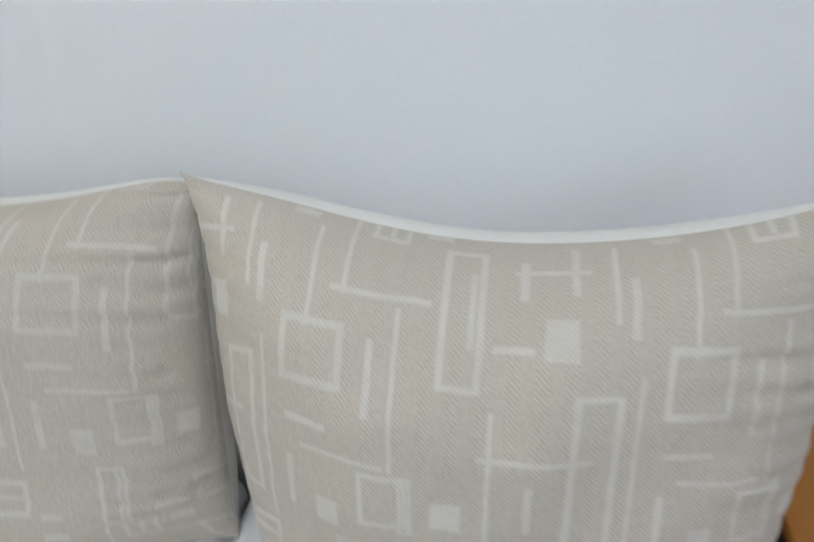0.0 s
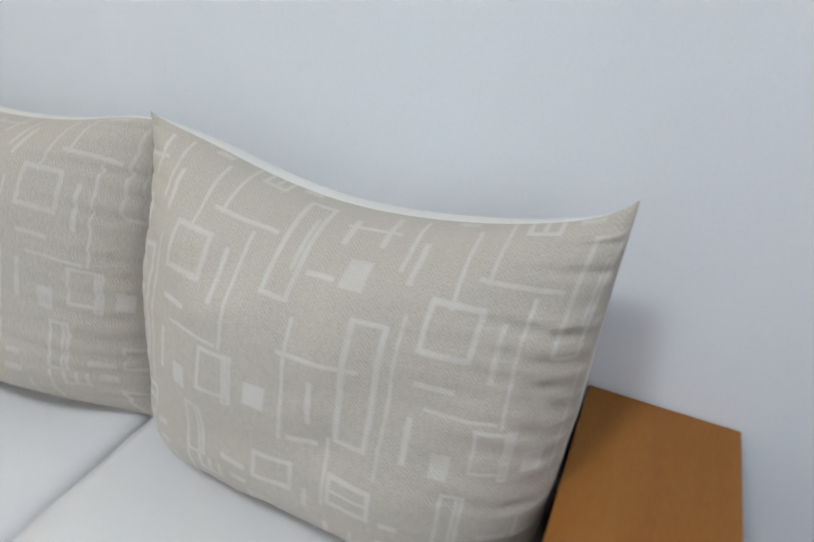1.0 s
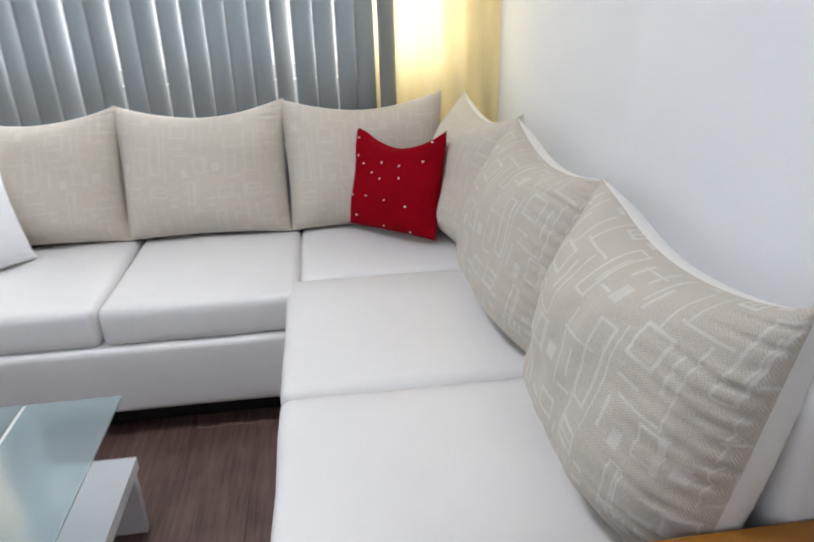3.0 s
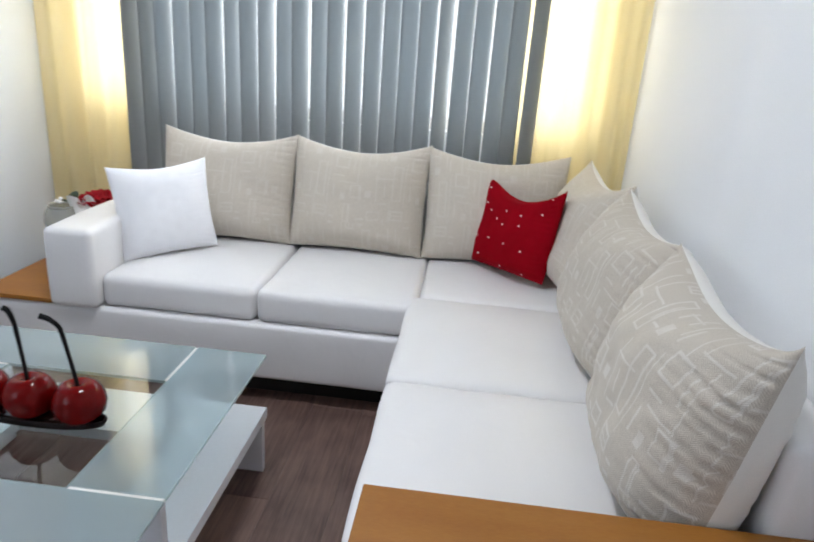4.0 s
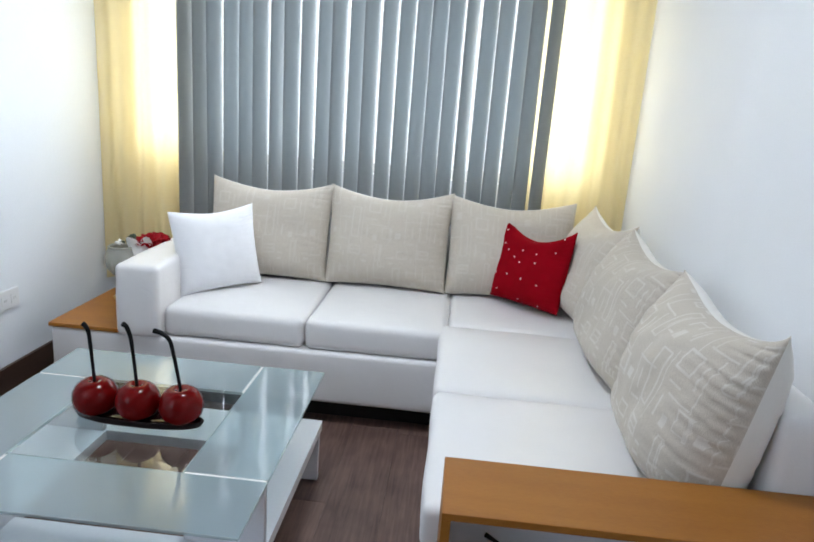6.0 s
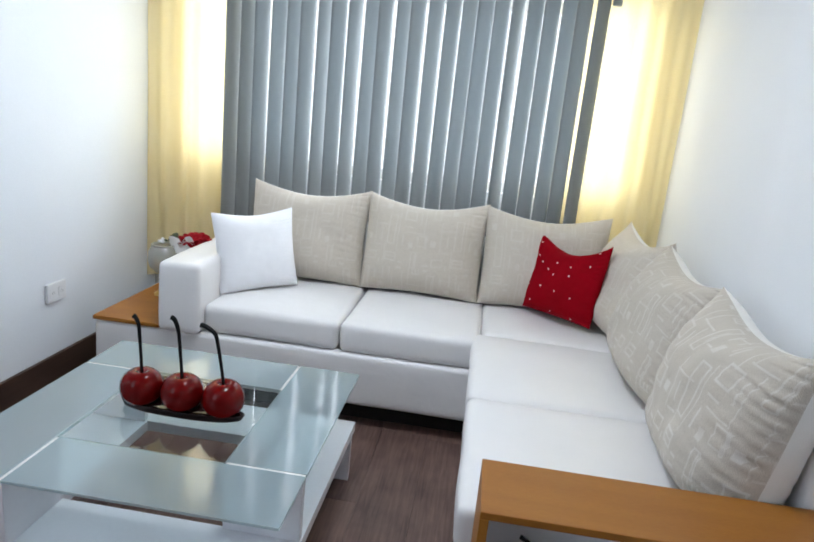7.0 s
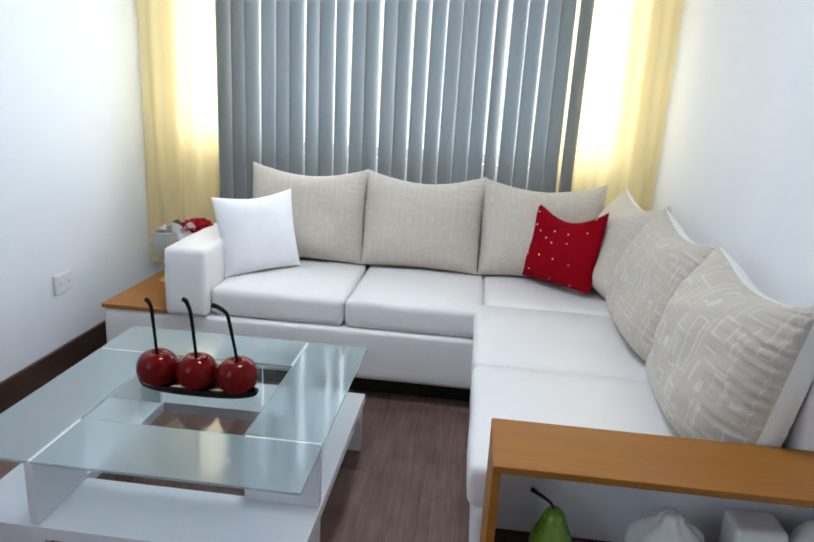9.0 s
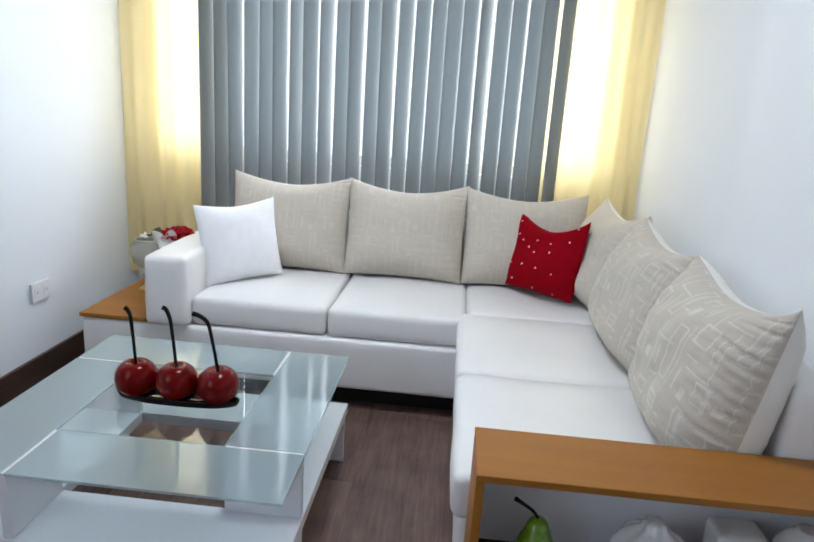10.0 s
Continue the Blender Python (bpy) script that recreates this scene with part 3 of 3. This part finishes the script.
window = thing("window_1", pose(0, 0, 0), "wide white-framed window in bright daylight", "window", kind="structure")
y0, y1, z0, z1 = WIN
for name, b in (("window_frame", (y0, y1, z0, z0 + 0.05)), ("window_frame", (y0, y1, z1 - 0.05, z1)), ("window_frame", (y0, y0 + 0.05, z0 + 0.05, z1 - 0.05)),
                ("window_frame", (y1 - 0.05, y1, z0 + 0.05, z1 - 0.05)), ("mullion", (-1.33, -1.28, z0 + 0.05, z1 - 0.05))):
    part(name, box(WEST - 0.12, WEST - 0.07, *b), FRAME, window)
for a, b in ((y0 + 0.05, -1.33), (-1.28, y1 - 0.05)):
    pane = part("pane", box(WEST - 0.10, WEST - 0.095, a, b, z0 + 0.05, z1 - 0.05, 0), PANE, window)
    pane.visible_shadow = False


# bright hazy sky outside, beyond the window
m, t, p = material("bright_haze")
haze = node(t, "ShaderNodeEmission", Color=(0.90, 0.96, 1.0, 1), Strength=1.3)
t.links.new(haze.outputs[0], t.nodes["Material Output"].inputs[0])
tagged(part("backdrop", box(-3.05, -3.0, -9, 7, -3, 7, 0), m), "bright hazy white daylight outside the window", "sky", kind="structure")


# ---- curtains and blind ----
def curtain(name, y0, y1, seed, label):
    bm = bmesh.new()
    top, hem, n, rows = 2.30, 0.30, 120, 14
    lines = []
    for j in range(rows + 1):
        z = top + (hem - top) * j / rows
        loose = 0.5 + 0.5 * j / rows
        line = []
        for i in range(n + 1):
            s = i / n
            y = y0 + (y1 - y0) * s
            phase = y * 62 + 2.4 * noise.noise(Vector((y * 5, seed, 0.4 * z)))
            x = 0.345 + loose * 0.020 * math.sin(phase) + 0.012 * noise.noise(Vector((y * 9, z * 0.8, seed)))
            line.append(bm.verts.new((x, y, z)))
        lines.append(line)
    for j in range(rows):
        for i in range(n):
            bm.faces.new((lines[j][i], lines[j + 1][i], lines[j + 1][i + 1], lines[j][i + 1]))
    ob = part(name, bm, SHEER, smooth=True)
    return tagged(ob, label, "curtain", group="sheer curtains")


curtain("sheer_curtain", SOUTH + 0.003, -2.06, 1.0, "cream yellow sheer curtain hanging in soft folds beside the blind")
curtain("sheer_curtain", -0.50, NORTH - 0.003, 5.0, "cream yellow sheer curtain hanging in soft folds in the corner")

blind = thing("vertical_blind", pose(0.405, 0, 0), "grey vertical blind with slats half closed before the window", "blind")
part("headrail", box(-0.025, 0.025, -2.20, -0.40, 2.22, 2.27), FRAME, blind)
part("bracket", box(-0.02, 0.012, -0.400, -0.362, 1.84, 2.24), BLIND, blind, "dark grey end piece")
SLATS, PITCH = 24, 0.0745


def slat_mesh():
    bm = bmesh.new()
    n, w = 6, 0.074
    rows = []
    for z in (0.42, 0.9, 1.5, 2.22):
        rows.append([bm.verts.new((0.009 * (1 - (2 * i / n - 1) ** 2) + dx, w * (i / n - 0.5), z)) for dx in (0, 0.0012) for i in range(n + 1)])
    k = n + 1
    for a, b in zip(rows, rows[1:]):
        for i in range(n):
            bm.faces.new((a[i], a[i + 1], b[i + 1], b[i]))
            bm.faces.new((a[k + i], b[k + i], b[k + i + 1], a[k + i + 1]))
        bm.faces.new((a[0], b[0], b[k], a[k]))
        bm.faces.new((a[n], a[k + n], b[k + n], b[n]))
    return bm


first = None
rnd = random.Random(4)
for i in range(SLATS):
    opening = 17 + rnd.uniform(-9, 9) + (11 if rnd.random() < 0.25 else 0)
    turned = pose(0, -2.155 + PITCH * i, 0, 0.3 * rnd.uniform(-1, 1), 0, opening)
    if first is None:
        first = part("slat", slat_mesh(), BLIND, blind, smooth=True, at=turned)
    else:
        ob = new("slat", first.data)
        ob.matrix_basis, ob.parent = turned, blind

# ---- the corner sofa ----
sofa = thing("corner_sofa", pose(0, 0, 0), "white leatherette L-shaped corner sofa with low base and loose seat cushions", "sofa")
part("plinth", box(0.44, 1.05, -2.36, -0.78, 0.001, 0.10, 0), UNDER, sofa, "black recessed plinth")
part("plinth", box(1.05, 2.18, -0.74, -0.05, 0.001, 0.10, 0), UNDER, sofa, "black recessed plinth")
part("base", soft_box(0.40, 1.14, -2.43, -0.80, 0.095, 0.315, 0.018, wobble=0.003), LEATHER, sofa, smooth=True)
part("base", soft_box(0.40, 2.260, -0.815, -0.005, 0.090, 0.318, 0.02, wobble=0.004, seed=3), LEATHER, sofa, smooth=True)
part("backrest", soft_box(0.385, 0.475, -1.96, -0.02, 0.30, 0.74, 0.03), LEATHER, sofa, smooth=True)
part("backrest", soft_box(0.47, 2.2590, -0.115, -0.001, 0.30, 0.745, 0.026), LEATHER, sofa, smooth=True)
part("armrest", soft_box(0.385, 1.165, -2.135, -1.955, 0.316, 0.612, 0.024, bulge=0.006, side=0.004), LEATHER, sofa, smooth=True)
CUSHIONS = (
    (0.475, 1.125, -1.952, -1.381), (0.475, 1.125, -1.371, -0.803), (0.475, 1.015, -0.799, -0.137),
    (1.021, 1.637, -0.835, -0.137), (1.645, 2.258, -0.835, -0.137))
for k, (x0, x1, y0, y1) in enumerate(CUSHIONS):
    part("seat_cushion", soft_box(x0, x1, y0, y1, 0.317, 0.440, 0.026, bulge=0.010, side=0.004, wobble=0.006, seed=7.0 * k), LEATHER, sofa, smooth=True)
part("ledge", box(0.40, 1.145, -2.432, -2.138, 0.3165, 0.334, 0.003), WOOD, sofa, "honey-coloured wooden ledge")

# ---- cushions on the sofa ----
NOTE = "taupe patterned cushion with a cream back, "
for x, y, w, seed, lean, turn, weave, words in (
        (0.750, -0.200, 0.50, 2.0, -15, 8, (0.10, 0.02), "in the sofa corner"),
        (1.345, -0.180, 0.640, 5.0, -12, 0, (0.10, 0.01), "beside the white wall"),
        (1.972, -0.190, 0.584, 8.0, -10.5, 0, (0.147, -0.003), "at the sofa's end")):
    tips = (0.012, -0.010) if x > 1.5 else (-0.024, 0.0) if x > 1 else (0.0, 0.008)
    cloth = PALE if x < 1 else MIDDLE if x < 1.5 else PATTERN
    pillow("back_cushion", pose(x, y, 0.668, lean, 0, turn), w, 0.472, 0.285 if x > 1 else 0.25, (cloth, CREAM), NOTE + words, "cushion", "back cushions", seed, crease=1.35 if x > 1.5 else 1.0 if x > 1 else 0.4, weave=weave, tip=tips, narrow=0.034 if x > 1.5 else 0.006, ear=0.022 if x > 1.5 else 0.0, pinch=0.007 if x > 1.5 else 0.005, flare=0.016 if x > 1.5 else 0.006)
for y, seed, turn, weave in ((-1.692, 11.0, 1, (0.2, 0.03)), (-1.12, 14.0, -2, (0.05, 0.05)), (-0.545, 17.0, 1, (0.13, 0.0))):
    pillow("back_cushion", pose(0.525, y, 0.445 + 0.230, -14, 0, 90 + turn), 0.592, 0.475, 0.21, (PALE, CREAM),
           NOTE + "before the blind", "cushion", "back cushions", seed, sag=(0.058, 0.015, 0.012), crease=0.32, weave=weave)

red = pillow("throw_pillow", pose(0.712, -0.463, 0.652, -12, -1.2, 46), 0.392, 0.366, 0.12, (REDCLOTH, REDCLOTH),
             "small red cushion with pale sequins on the corner seat", "cushion", "", 21.0, sag=(0.085, 0.012, 0.004), crease=0.3)
pillow("throw_pillow", pose(0.815, -1.845, 0.45 + 0.173, -12, -3, 134), 0.388, 0.366, 0.13, (WHITECLOTH, WHITECLOTH),
       "small plain white cotton cushion leaning on the armrest", "cushion", "", 25.0, sag=(0.03, 0.015, 0.010), crease=0.25)

# ---- wooden end shelf ----
shelf = thing("end_shelf", pose(0, 0, 0), "honey-coloured wooden end shelf unit at the end of the sofa", "shelf")
part("top_board", box(2.2605, 2.462, -0.795, -0.003, 0.556, 0.572), WOOD, shelf)
part("side_board", box(2.267, 2.462, -0.795, -0.777, 0.002, 0.5555), WOOD, shelf)
# shade inside the shelf is in this board's colour
part("lower_board", box(2.267, 2.462, -0.7765, -0.003, 0.265, 0.285), SHADEWOOD, shelf, "shelf board with its shade in the dark red-brown colour")
# thin panel added here, coloured as the shadow between sofa and shelf
part("outer_panel", box(2.2605, 2.2632, -0.793, -0.003, 0.003, 0.5555, 0), SHADEWOOD, shelf, "added outer panel in the dark colour of the gap's shadow")
part("back_panel", box(2.2635, 2.2665, -0.79, -0.003, 0.005, 0.555, 0), LACQUER, shelf, "white back panel")
part("bottom_board", box(2.267, 2.462, -0.7765, -0.003, 0.002, 0.024), WOOD, shelf)

# ---- coffee table ----
TX, TY, TH = 1.947, -1.645, 0.435
table = thing("coffee_table", pose(TX, TY, 0, 0, 0, 0), "square white coffee table with a part-frosted glass top", "coffee table")
IN = 0.225


def sheet(name, bm, mat, label, at=None):
    """A pane whose upper face carries the gloss; its edges and underside are plain glass."""
    ob = part(name, bm, mat, table, label, at=at)
    ob.data.materials.append(EDGE)
    ob.data.materials.append(UNDERSIDE)
    for f in ob.data.polygons:
        f.material_index = 0 if f.normal.z > 0.9 else 2 if f.normal.z < -0.9 else 1
    return ob


# glass: a clear middle and four frosted strips laid round it like a pinwheel
sheet("clear_pane", box(-IN, IN, -IN, IN, 0.392, 0.400, 0.001, 1), CLEAR, "clear glass")
for k in range(4):
    turned = pose(0, 0, 0, 0, 0, 90 * k)
    sheet("frosted_pane", box(IN + 0.001, TH, -IN + 0.008, TH, 0.392, 0.400, 0.001, 1), FROST, "frosted glass", at=turned)
    part("upright", box(IN - 0.010, IN + 0.012, IN + 0.004, TH - 0.003, 0.2205, 0.3915), LACQUER, table, at=turned)
    part("joint_strip", box(IN - 0.0075, IN + 0.0005, IN + 0.003, TH - 0.003, 0.3918, 0.3985, 0.0005, 1), CERAMIC, table, "white strip between the panes", at=turned)
    part("shelf_board", box(IN, TH, -IN, TH, 0.185, 0.220, 0.0008, 1), LACQUER, table, at=turned)
    part("leg_panel", box(TH - 0.23, TH - 0.006, TH - 0.028, TH - 0.006, 0.002, 0.1845), LACQUER, table, at=turned)

# ---- tray with three cherries ----
tray = thing("serving_tray", pose(1.955, -1.637, 0.4005), "long oval dark brown glossy tray on the glass table", "tray")


def oval(length, width, stops):
    """A long oval dish from (scale, height) stops."""
    bm = lathe([(s, z) for s, z in stops], 40)
    for v in bm.verts:
        v.co.x *= width / 2
        v.co.y = math.copysign(abs(v.co.y) ** 0.8, v.co.y) * length / 2
    return bm


dish = part("dish", oval(0.366, 0.086, ((0, 0.0), (0.86, 0.0), (0.95, 0.004), (1.0, 0.018), (1.0, 0.0205), (0.965, 0.0205), (0.93, 0.012), (0.86, 0.0075), (0, 0.0072))), TRAYDARK, tray, smooth=True)
part("lining", oval(0.366, 0.086, ((0, 0.0080), (0.84, 0.0082), (0.91, 0.0125), (0.945, 0.0185), (0.93, 0.0172), (0.895, 0.0128), (0.83, 0.0086), (0, 0.0084))), TRAYGLOSS, dish, "glossy dark lining", smooth=True)
CHERRY_SHAPE = ((0, 0.0), (0.022, 0.002), (0.042, 0.012), (0.056, 0.030), (0.0605, 0.052), (0.058, 0.072), (0.048, 0.090), (0.034, 0.1005), (0.020, 0.1025), (0.010, 0.0985), (0.004, 0.094), (0, 0.093))
for k, (y, lean, tip, spin) in enumerate(((-1.760, 0, (0.0, -0.022, 0.262), 10), (-1.640, 1, (0.0, -0.030, 0.272), 60), (-1.517, -1, (0.0, -0.062, 0.262), 130))):
    cherry = thing("cherry_ornament", pose(1.955, y, 0.4095), "large glossy red ceramic cherry with a black stem in the tray", "ornament", "cherries in the tray")
    part("fruit", lathe(CHERRY_SHAPE, 36, lambda c: Vector((c.x * (1 + 0.02 * math.sin(3 * c.z * 20)), c.y, c.z))), CHERRY, cherry, smooth=True, at=pose(0, 0, 0, 0, 0, spin))
    a, b, c = tip
    part("stem", tube(((0, 0, 0.092), (0, 0.15 * b, 0.15), (0, 0.30 * b, 0.20), (0, 0.45 * b, 0.238), (0, 0.80 * b, c - 0.006), (0, 1.15 * b, c)),
                      (0.0046, 0.0046, 0.0050, 0.0056, 0.0064, 0.0072)), STEM, cherry, "thin black stem", smooth=True)

# ---- things on the end shelf ----
def lumpy(c, lobes, depth, height):
    a = math.atan2(c.y, c.x)
    k = 1 + depth * math.cos(lobes * a) * min(1, c.z / height)
    return Vector((c.x * k, c.y * k, c.z))


pear = thing("pear_ornament", pose(2.365, -0.645, 0.2855), "green ceramic pear with a black stem on the shelf", "ornament")
part("fruit", lathe(((0, 0), (0.025, 0.001), (0.042, 0.014), (0.050, 0.036), (0.047, 0.062), (0.036, 0.088), (0.027, 0.110), (0.022, 0.126), (0.013, 0.137), (0, 0.139)), 30), PEAR, pear, smooth=True)
part("stem", tube(((0, 0, 0.135), (0, -0.012, 0.152), (0, -0.035, 0.168), (0, -0.055, 0.180)), (0.0035, 0.0035, 0.004, 0.0055)), STEM, pear, "black curved stem", smooth=True)
apple = thing("bulb_ornament", pose(2.365, -0.40, 0.2855), "white ceramic lobed bulb ornament on the shelf", "ornament")
part("bulb", lathe(((0, 0.004), (0.03, 0.0), (0.058, 0.014), (0.078, 0.044), (0.083, 0.074), (0.074, 0.106), (0.054, 0.128), (0.036, 0.139), (0.026, 0.149), (0.024, 0.158), (0.014, 0.163), (0, 0.164)), 56,
                   lambda c: lumpy(c, 7, 0.075, 0.09) + Vector((0, 0, 0.006 * noise.noise(c * 30)))), CERAMIC, apple, smooth=True)
jar = thing("ceramic_box", pose(2.34, -0.215, 0.2855), "small white ceramic box with a slot on the shelf", "box")
box_body = part("body", soft_box(-0.045, 0.045, -0.055, 0.055, 0, 0.150, 0.016, wobble=0.001), CERAMIC, jar, smooth=True)
part("slot", box(0.0452, 0.047, -0.030, 0.030, 0.100, 0.105, 0), SLOT, box_body, "dark slot")
vase2 = thing("ceramic_jar", pose(2.355, -0.078, 0.2855), "round white ceramic jar on the shelf", "jar")
part("body", lathe(((0, 0), (0.045, 0), (0.062, 0.03), (0.068, 0.075), (0.060, 0.125), (0.040, 0.155), (0.026, 0.165), (0.024, 0.172), (0.018, 0.172), (0, 0.170)), 32), CERAMIC, vase2, smooth=True)

# ---- vase with flowers on the ledge ----
vase = thing("footed_vase", pose(0.76, -2.315, 0.3345), "round glass vase on a brass foot standing on the wooden ledge", "vase")
part("foot", lathe(((0, 0), (0.042, 0), (0.044, 0.008), (0.030, 0.016), (0.014, 0.030), (0.010, 0.050), (0.016, 0.060), (0, 0.062)), 28), GOLD, vase, "brass foot", smooth=True)
part("stem", lathe(((0, 0.062), (0.018, 0.064), (0.026, 0.074), (0.018, 0.084), (0.010, 0.092), (0.012, 0.106), (0, 0.107)), 24), BOWL, vase, smooth=True)
bowl = part("bowl", lathe(((0.012, 0.106), (0.040, 0.114), (0.064, 0.140), (0.074, 0.176), (0.070, 0.212), (0.056, 0.240), (0.050, 0.244), (0.053, 0.238), (0.066, 0.210), (0.070, 0.176), (0.060, 0.142), (0.038, 0.118), (0, 0.112)), 32), BOWL, vase, smooth=True)
part("rim", lathe(((0.050, 0.240), (0.056, 0.240), (0.058, 0.245), (0.054, 0.249), (0.049, 0.246), (0.050, 0.240)), 32), SILVER, bowl, "grey metal rim", smooth=True)


def petals(count, radius, size, seed, cup=0.5):
    """A bloom of curved petals round its middle."""
    bm = bmesh.new()
    r = random.Random(seed)
    for k in range(count):
        ring = k / count
        a = k * 2.4 + r.uniform(-0.2, 0.2)
        tilt = 0.25 + 1.05 * ring
        w, l = size * (0.6 + 0.5 * ring), size * (0.7 + 0.6 * ring)
        spin = Matrix.Rotation(a, 4, "Z") @ Matrix.Rotation(tilt, 4, "Y")
        rows = []
        for i in range(5):
            s = i / 4
            half = w * 0.5 * math.sin(math.pi * (0.12 + 0.80 * s)) ** 0.7
            rows.append([bm.verts.new(spin @ Vector((cup * size * ((q / 2 - 1) ** 2) * 0.4 - radius * 0.2 + 0.25 * size * s * s, half * (q / 2 - 1), l * s))) for q in range(5)])
        for i in range(4):
            for j in range(4):
                bm.faces.new((rows[i][j], rows[i][j + 1], rows[i + 1][j + 1], rows[i + 1][j]))
    return bm


bouquet = thing("flower_bouquet", pose(0.72, -2.25, 0.565), "bunch of dark red flowers with a white bloom in the vase", "flowers")
rnd = random.Random(9)
for k, (dx, dy, dz) in enumerate(((-0.03, 0.025, 0.034), (0.02, 0.065, 0.040), (-0.04, 0.085, 0.036), (0.01, 0.118, 0.026), (-0.06, 0.045, 0.034), (-0.02, 0.135, 0.012), (0.02, 0.03, 0.030), (0.02, 0.09, 0.026))):
    part("red_bloom", petals(18, 0.02, 0.042, 30 + k), PETALRED, bouquet, "dark red bloom", smooth=True, at=pose(dx, dy, dz, rnd.uniform(-25, 25), rnd.uniform(-10, 35), 0))


def broad_petal(width, length, bow):
    """One broad pointed petal that faces +x and bows back at its tip."""
    bm = bmesh.new()
    rows = []
    for i in range(8):
        k = i / 7
        half = width / 2 * math.sin(math.pi * (0.14 + 0.82 * k)) ** 0.8
        rows.append([bm.verts.new((bow * (k * k - k) - 0.35 * half * (q / 3 - 1) ** 2, half * (q / 3 - 1), length * k)) for q in range(7)])
    for i in range(7):
        for j in range(6):
            bm.faces.new((rows[i][j], rows[i][j + 1], rows[i + 1][j + 1], rows[i + 1][j]))
    return bm


for side, lift, turn, size in ((0.012, -0.012, 24, 0.084), (0.036, -0.008, -26, 0.092), (0.026, -0.026, 0, 0.070)):
    part("white_petal", broad_petal(0.060, size, 0.05), PETALWHITE, bouquet, "broad pointed white petal", smooth=True, at=pose(0.062, side, lift, turn, 6, 0))
part("white_bud", petals(5, 0.006, 0.020, 52, 0.9), PETALWHITE, bouquet, "small white bud", smooth=True, at=pose(0.03, -0.080, 0.026, 0, 30, 0))
for k, (dy, dz) in enumerate(((-0.055, 0.030), (-0.035, 0.040), (-0.015, 0.045))):
    part("leaf", petals(2, 0.004, 0.028, 60 + k), LEAF, bouquet, "dark leaf", smooth=True, at=pose(0.02, dy, dz, 30, 20, 40 * k))

# ---- wall outlet ----
outlet = thing("wall_outlet", pose(1.122, SOUTH, 0.407), "white plastic double wall outlet on the white wall", "outlet")
part("plate", box(-0.060, 0.060, 0.0005, 0.014, -0.041, 0.041, 0.005), PLASTIC, outlet)
for dx in (-0.028, 0.028):
    socket = part("socket", box(dx - 0.020, dx + 0.020, 0.0142, 0.0158, -0.020, 0.020, 0.0007), PLASTIC, outlet)
    for hx in (-0.006, 0.006):
        part("pin_hole", box(dx + hx - 0.001, dx + hx + 0.001, 0.0159, 0.0162, -0.005, 0.005, 0), SLOT, socket, "dark slit")

# ---- sequins on the red cushion ----
rnd = random.Random(12)
stud = None

face = next(o for o in red.children if o.name.startswith("front"))
cover = face.data
SEQUINS = ((-0.78, 0.80), (-0.70, 0.42), (-0.52, 0.27), (-0.74, 0.12), (-0.10, 0.34), (-0.30, 0.12), (-0.10, 0.0), (0.30, 0.32), (0.32, 0.06),
           (0.80, 0.86), (0.72, 0.46), (-0.70, -0.36), (-0.34, -0.34), (0.06, -0.36), (-0.62, -0.74), (0.50, -0.42), (0.0, -0.84), (0.55, -0.88))
for u, v in SEQUINS:
    want = Vector((u * 0.385 / 2, 0, v * 0.38 / 2 - 0.03 * max(v, 0)))
    vert = min((q for q in cover.vertices), key=lambda q: (q.co.x - want.x) ** 2 + (q.co.z - want.z) ** 2)
    at = Matrix.Translation(vert.co) @ vert.normal.to_track_quat("Z", "Y").to_matrix().to_4x4()
    if stud is None:
        stud = part("sequin", lathe(((0, 0.0026), (0.0022, 0.0020), (0.0037, 0.0006), (0.0037, -0.0008), (0, -0.0008)), 8), SEQUIN, face, "pale sequin", smooth=True, at=at)
    else:
        ob = new("sequin", stud.data)
        ob.matrix_basis, ob.parent = at, face

# ---- floor planks ----
rnd = random.Random(3)
LENGTH, WIDTH = 1.2, 0.19
boards = {}
y = SOUTH - 0.06
while y < NORTH:
    start = WEST - rnd.uniform(0.05, LENGTH)
    while start < EAST:
        x0, x1 = max(start, WEST - 0.03), min(start + LENGTH, EAST + 0.03)
        half = round((x1 - x0) / 2, 3)
        m = pose((x0 + x1) / 2, y + WIDTH / 2, 0)
        if half > 0.02:
            if half not in boards:
                boards[half] = part("plank", box(-half + 0.0004, half - 0.0004, -WIDTH / 2 + 0.0004, WIDTH / 2 - 0.0004, -0.0035, 0, 0.0008, 1), LAMINATE, floor, at=m)
            else:
                ob = new("plank", boards[half].data)
                ob.matrix_basis, ob.parent = m, floor
        start += LENGTH
    y += WIDTH
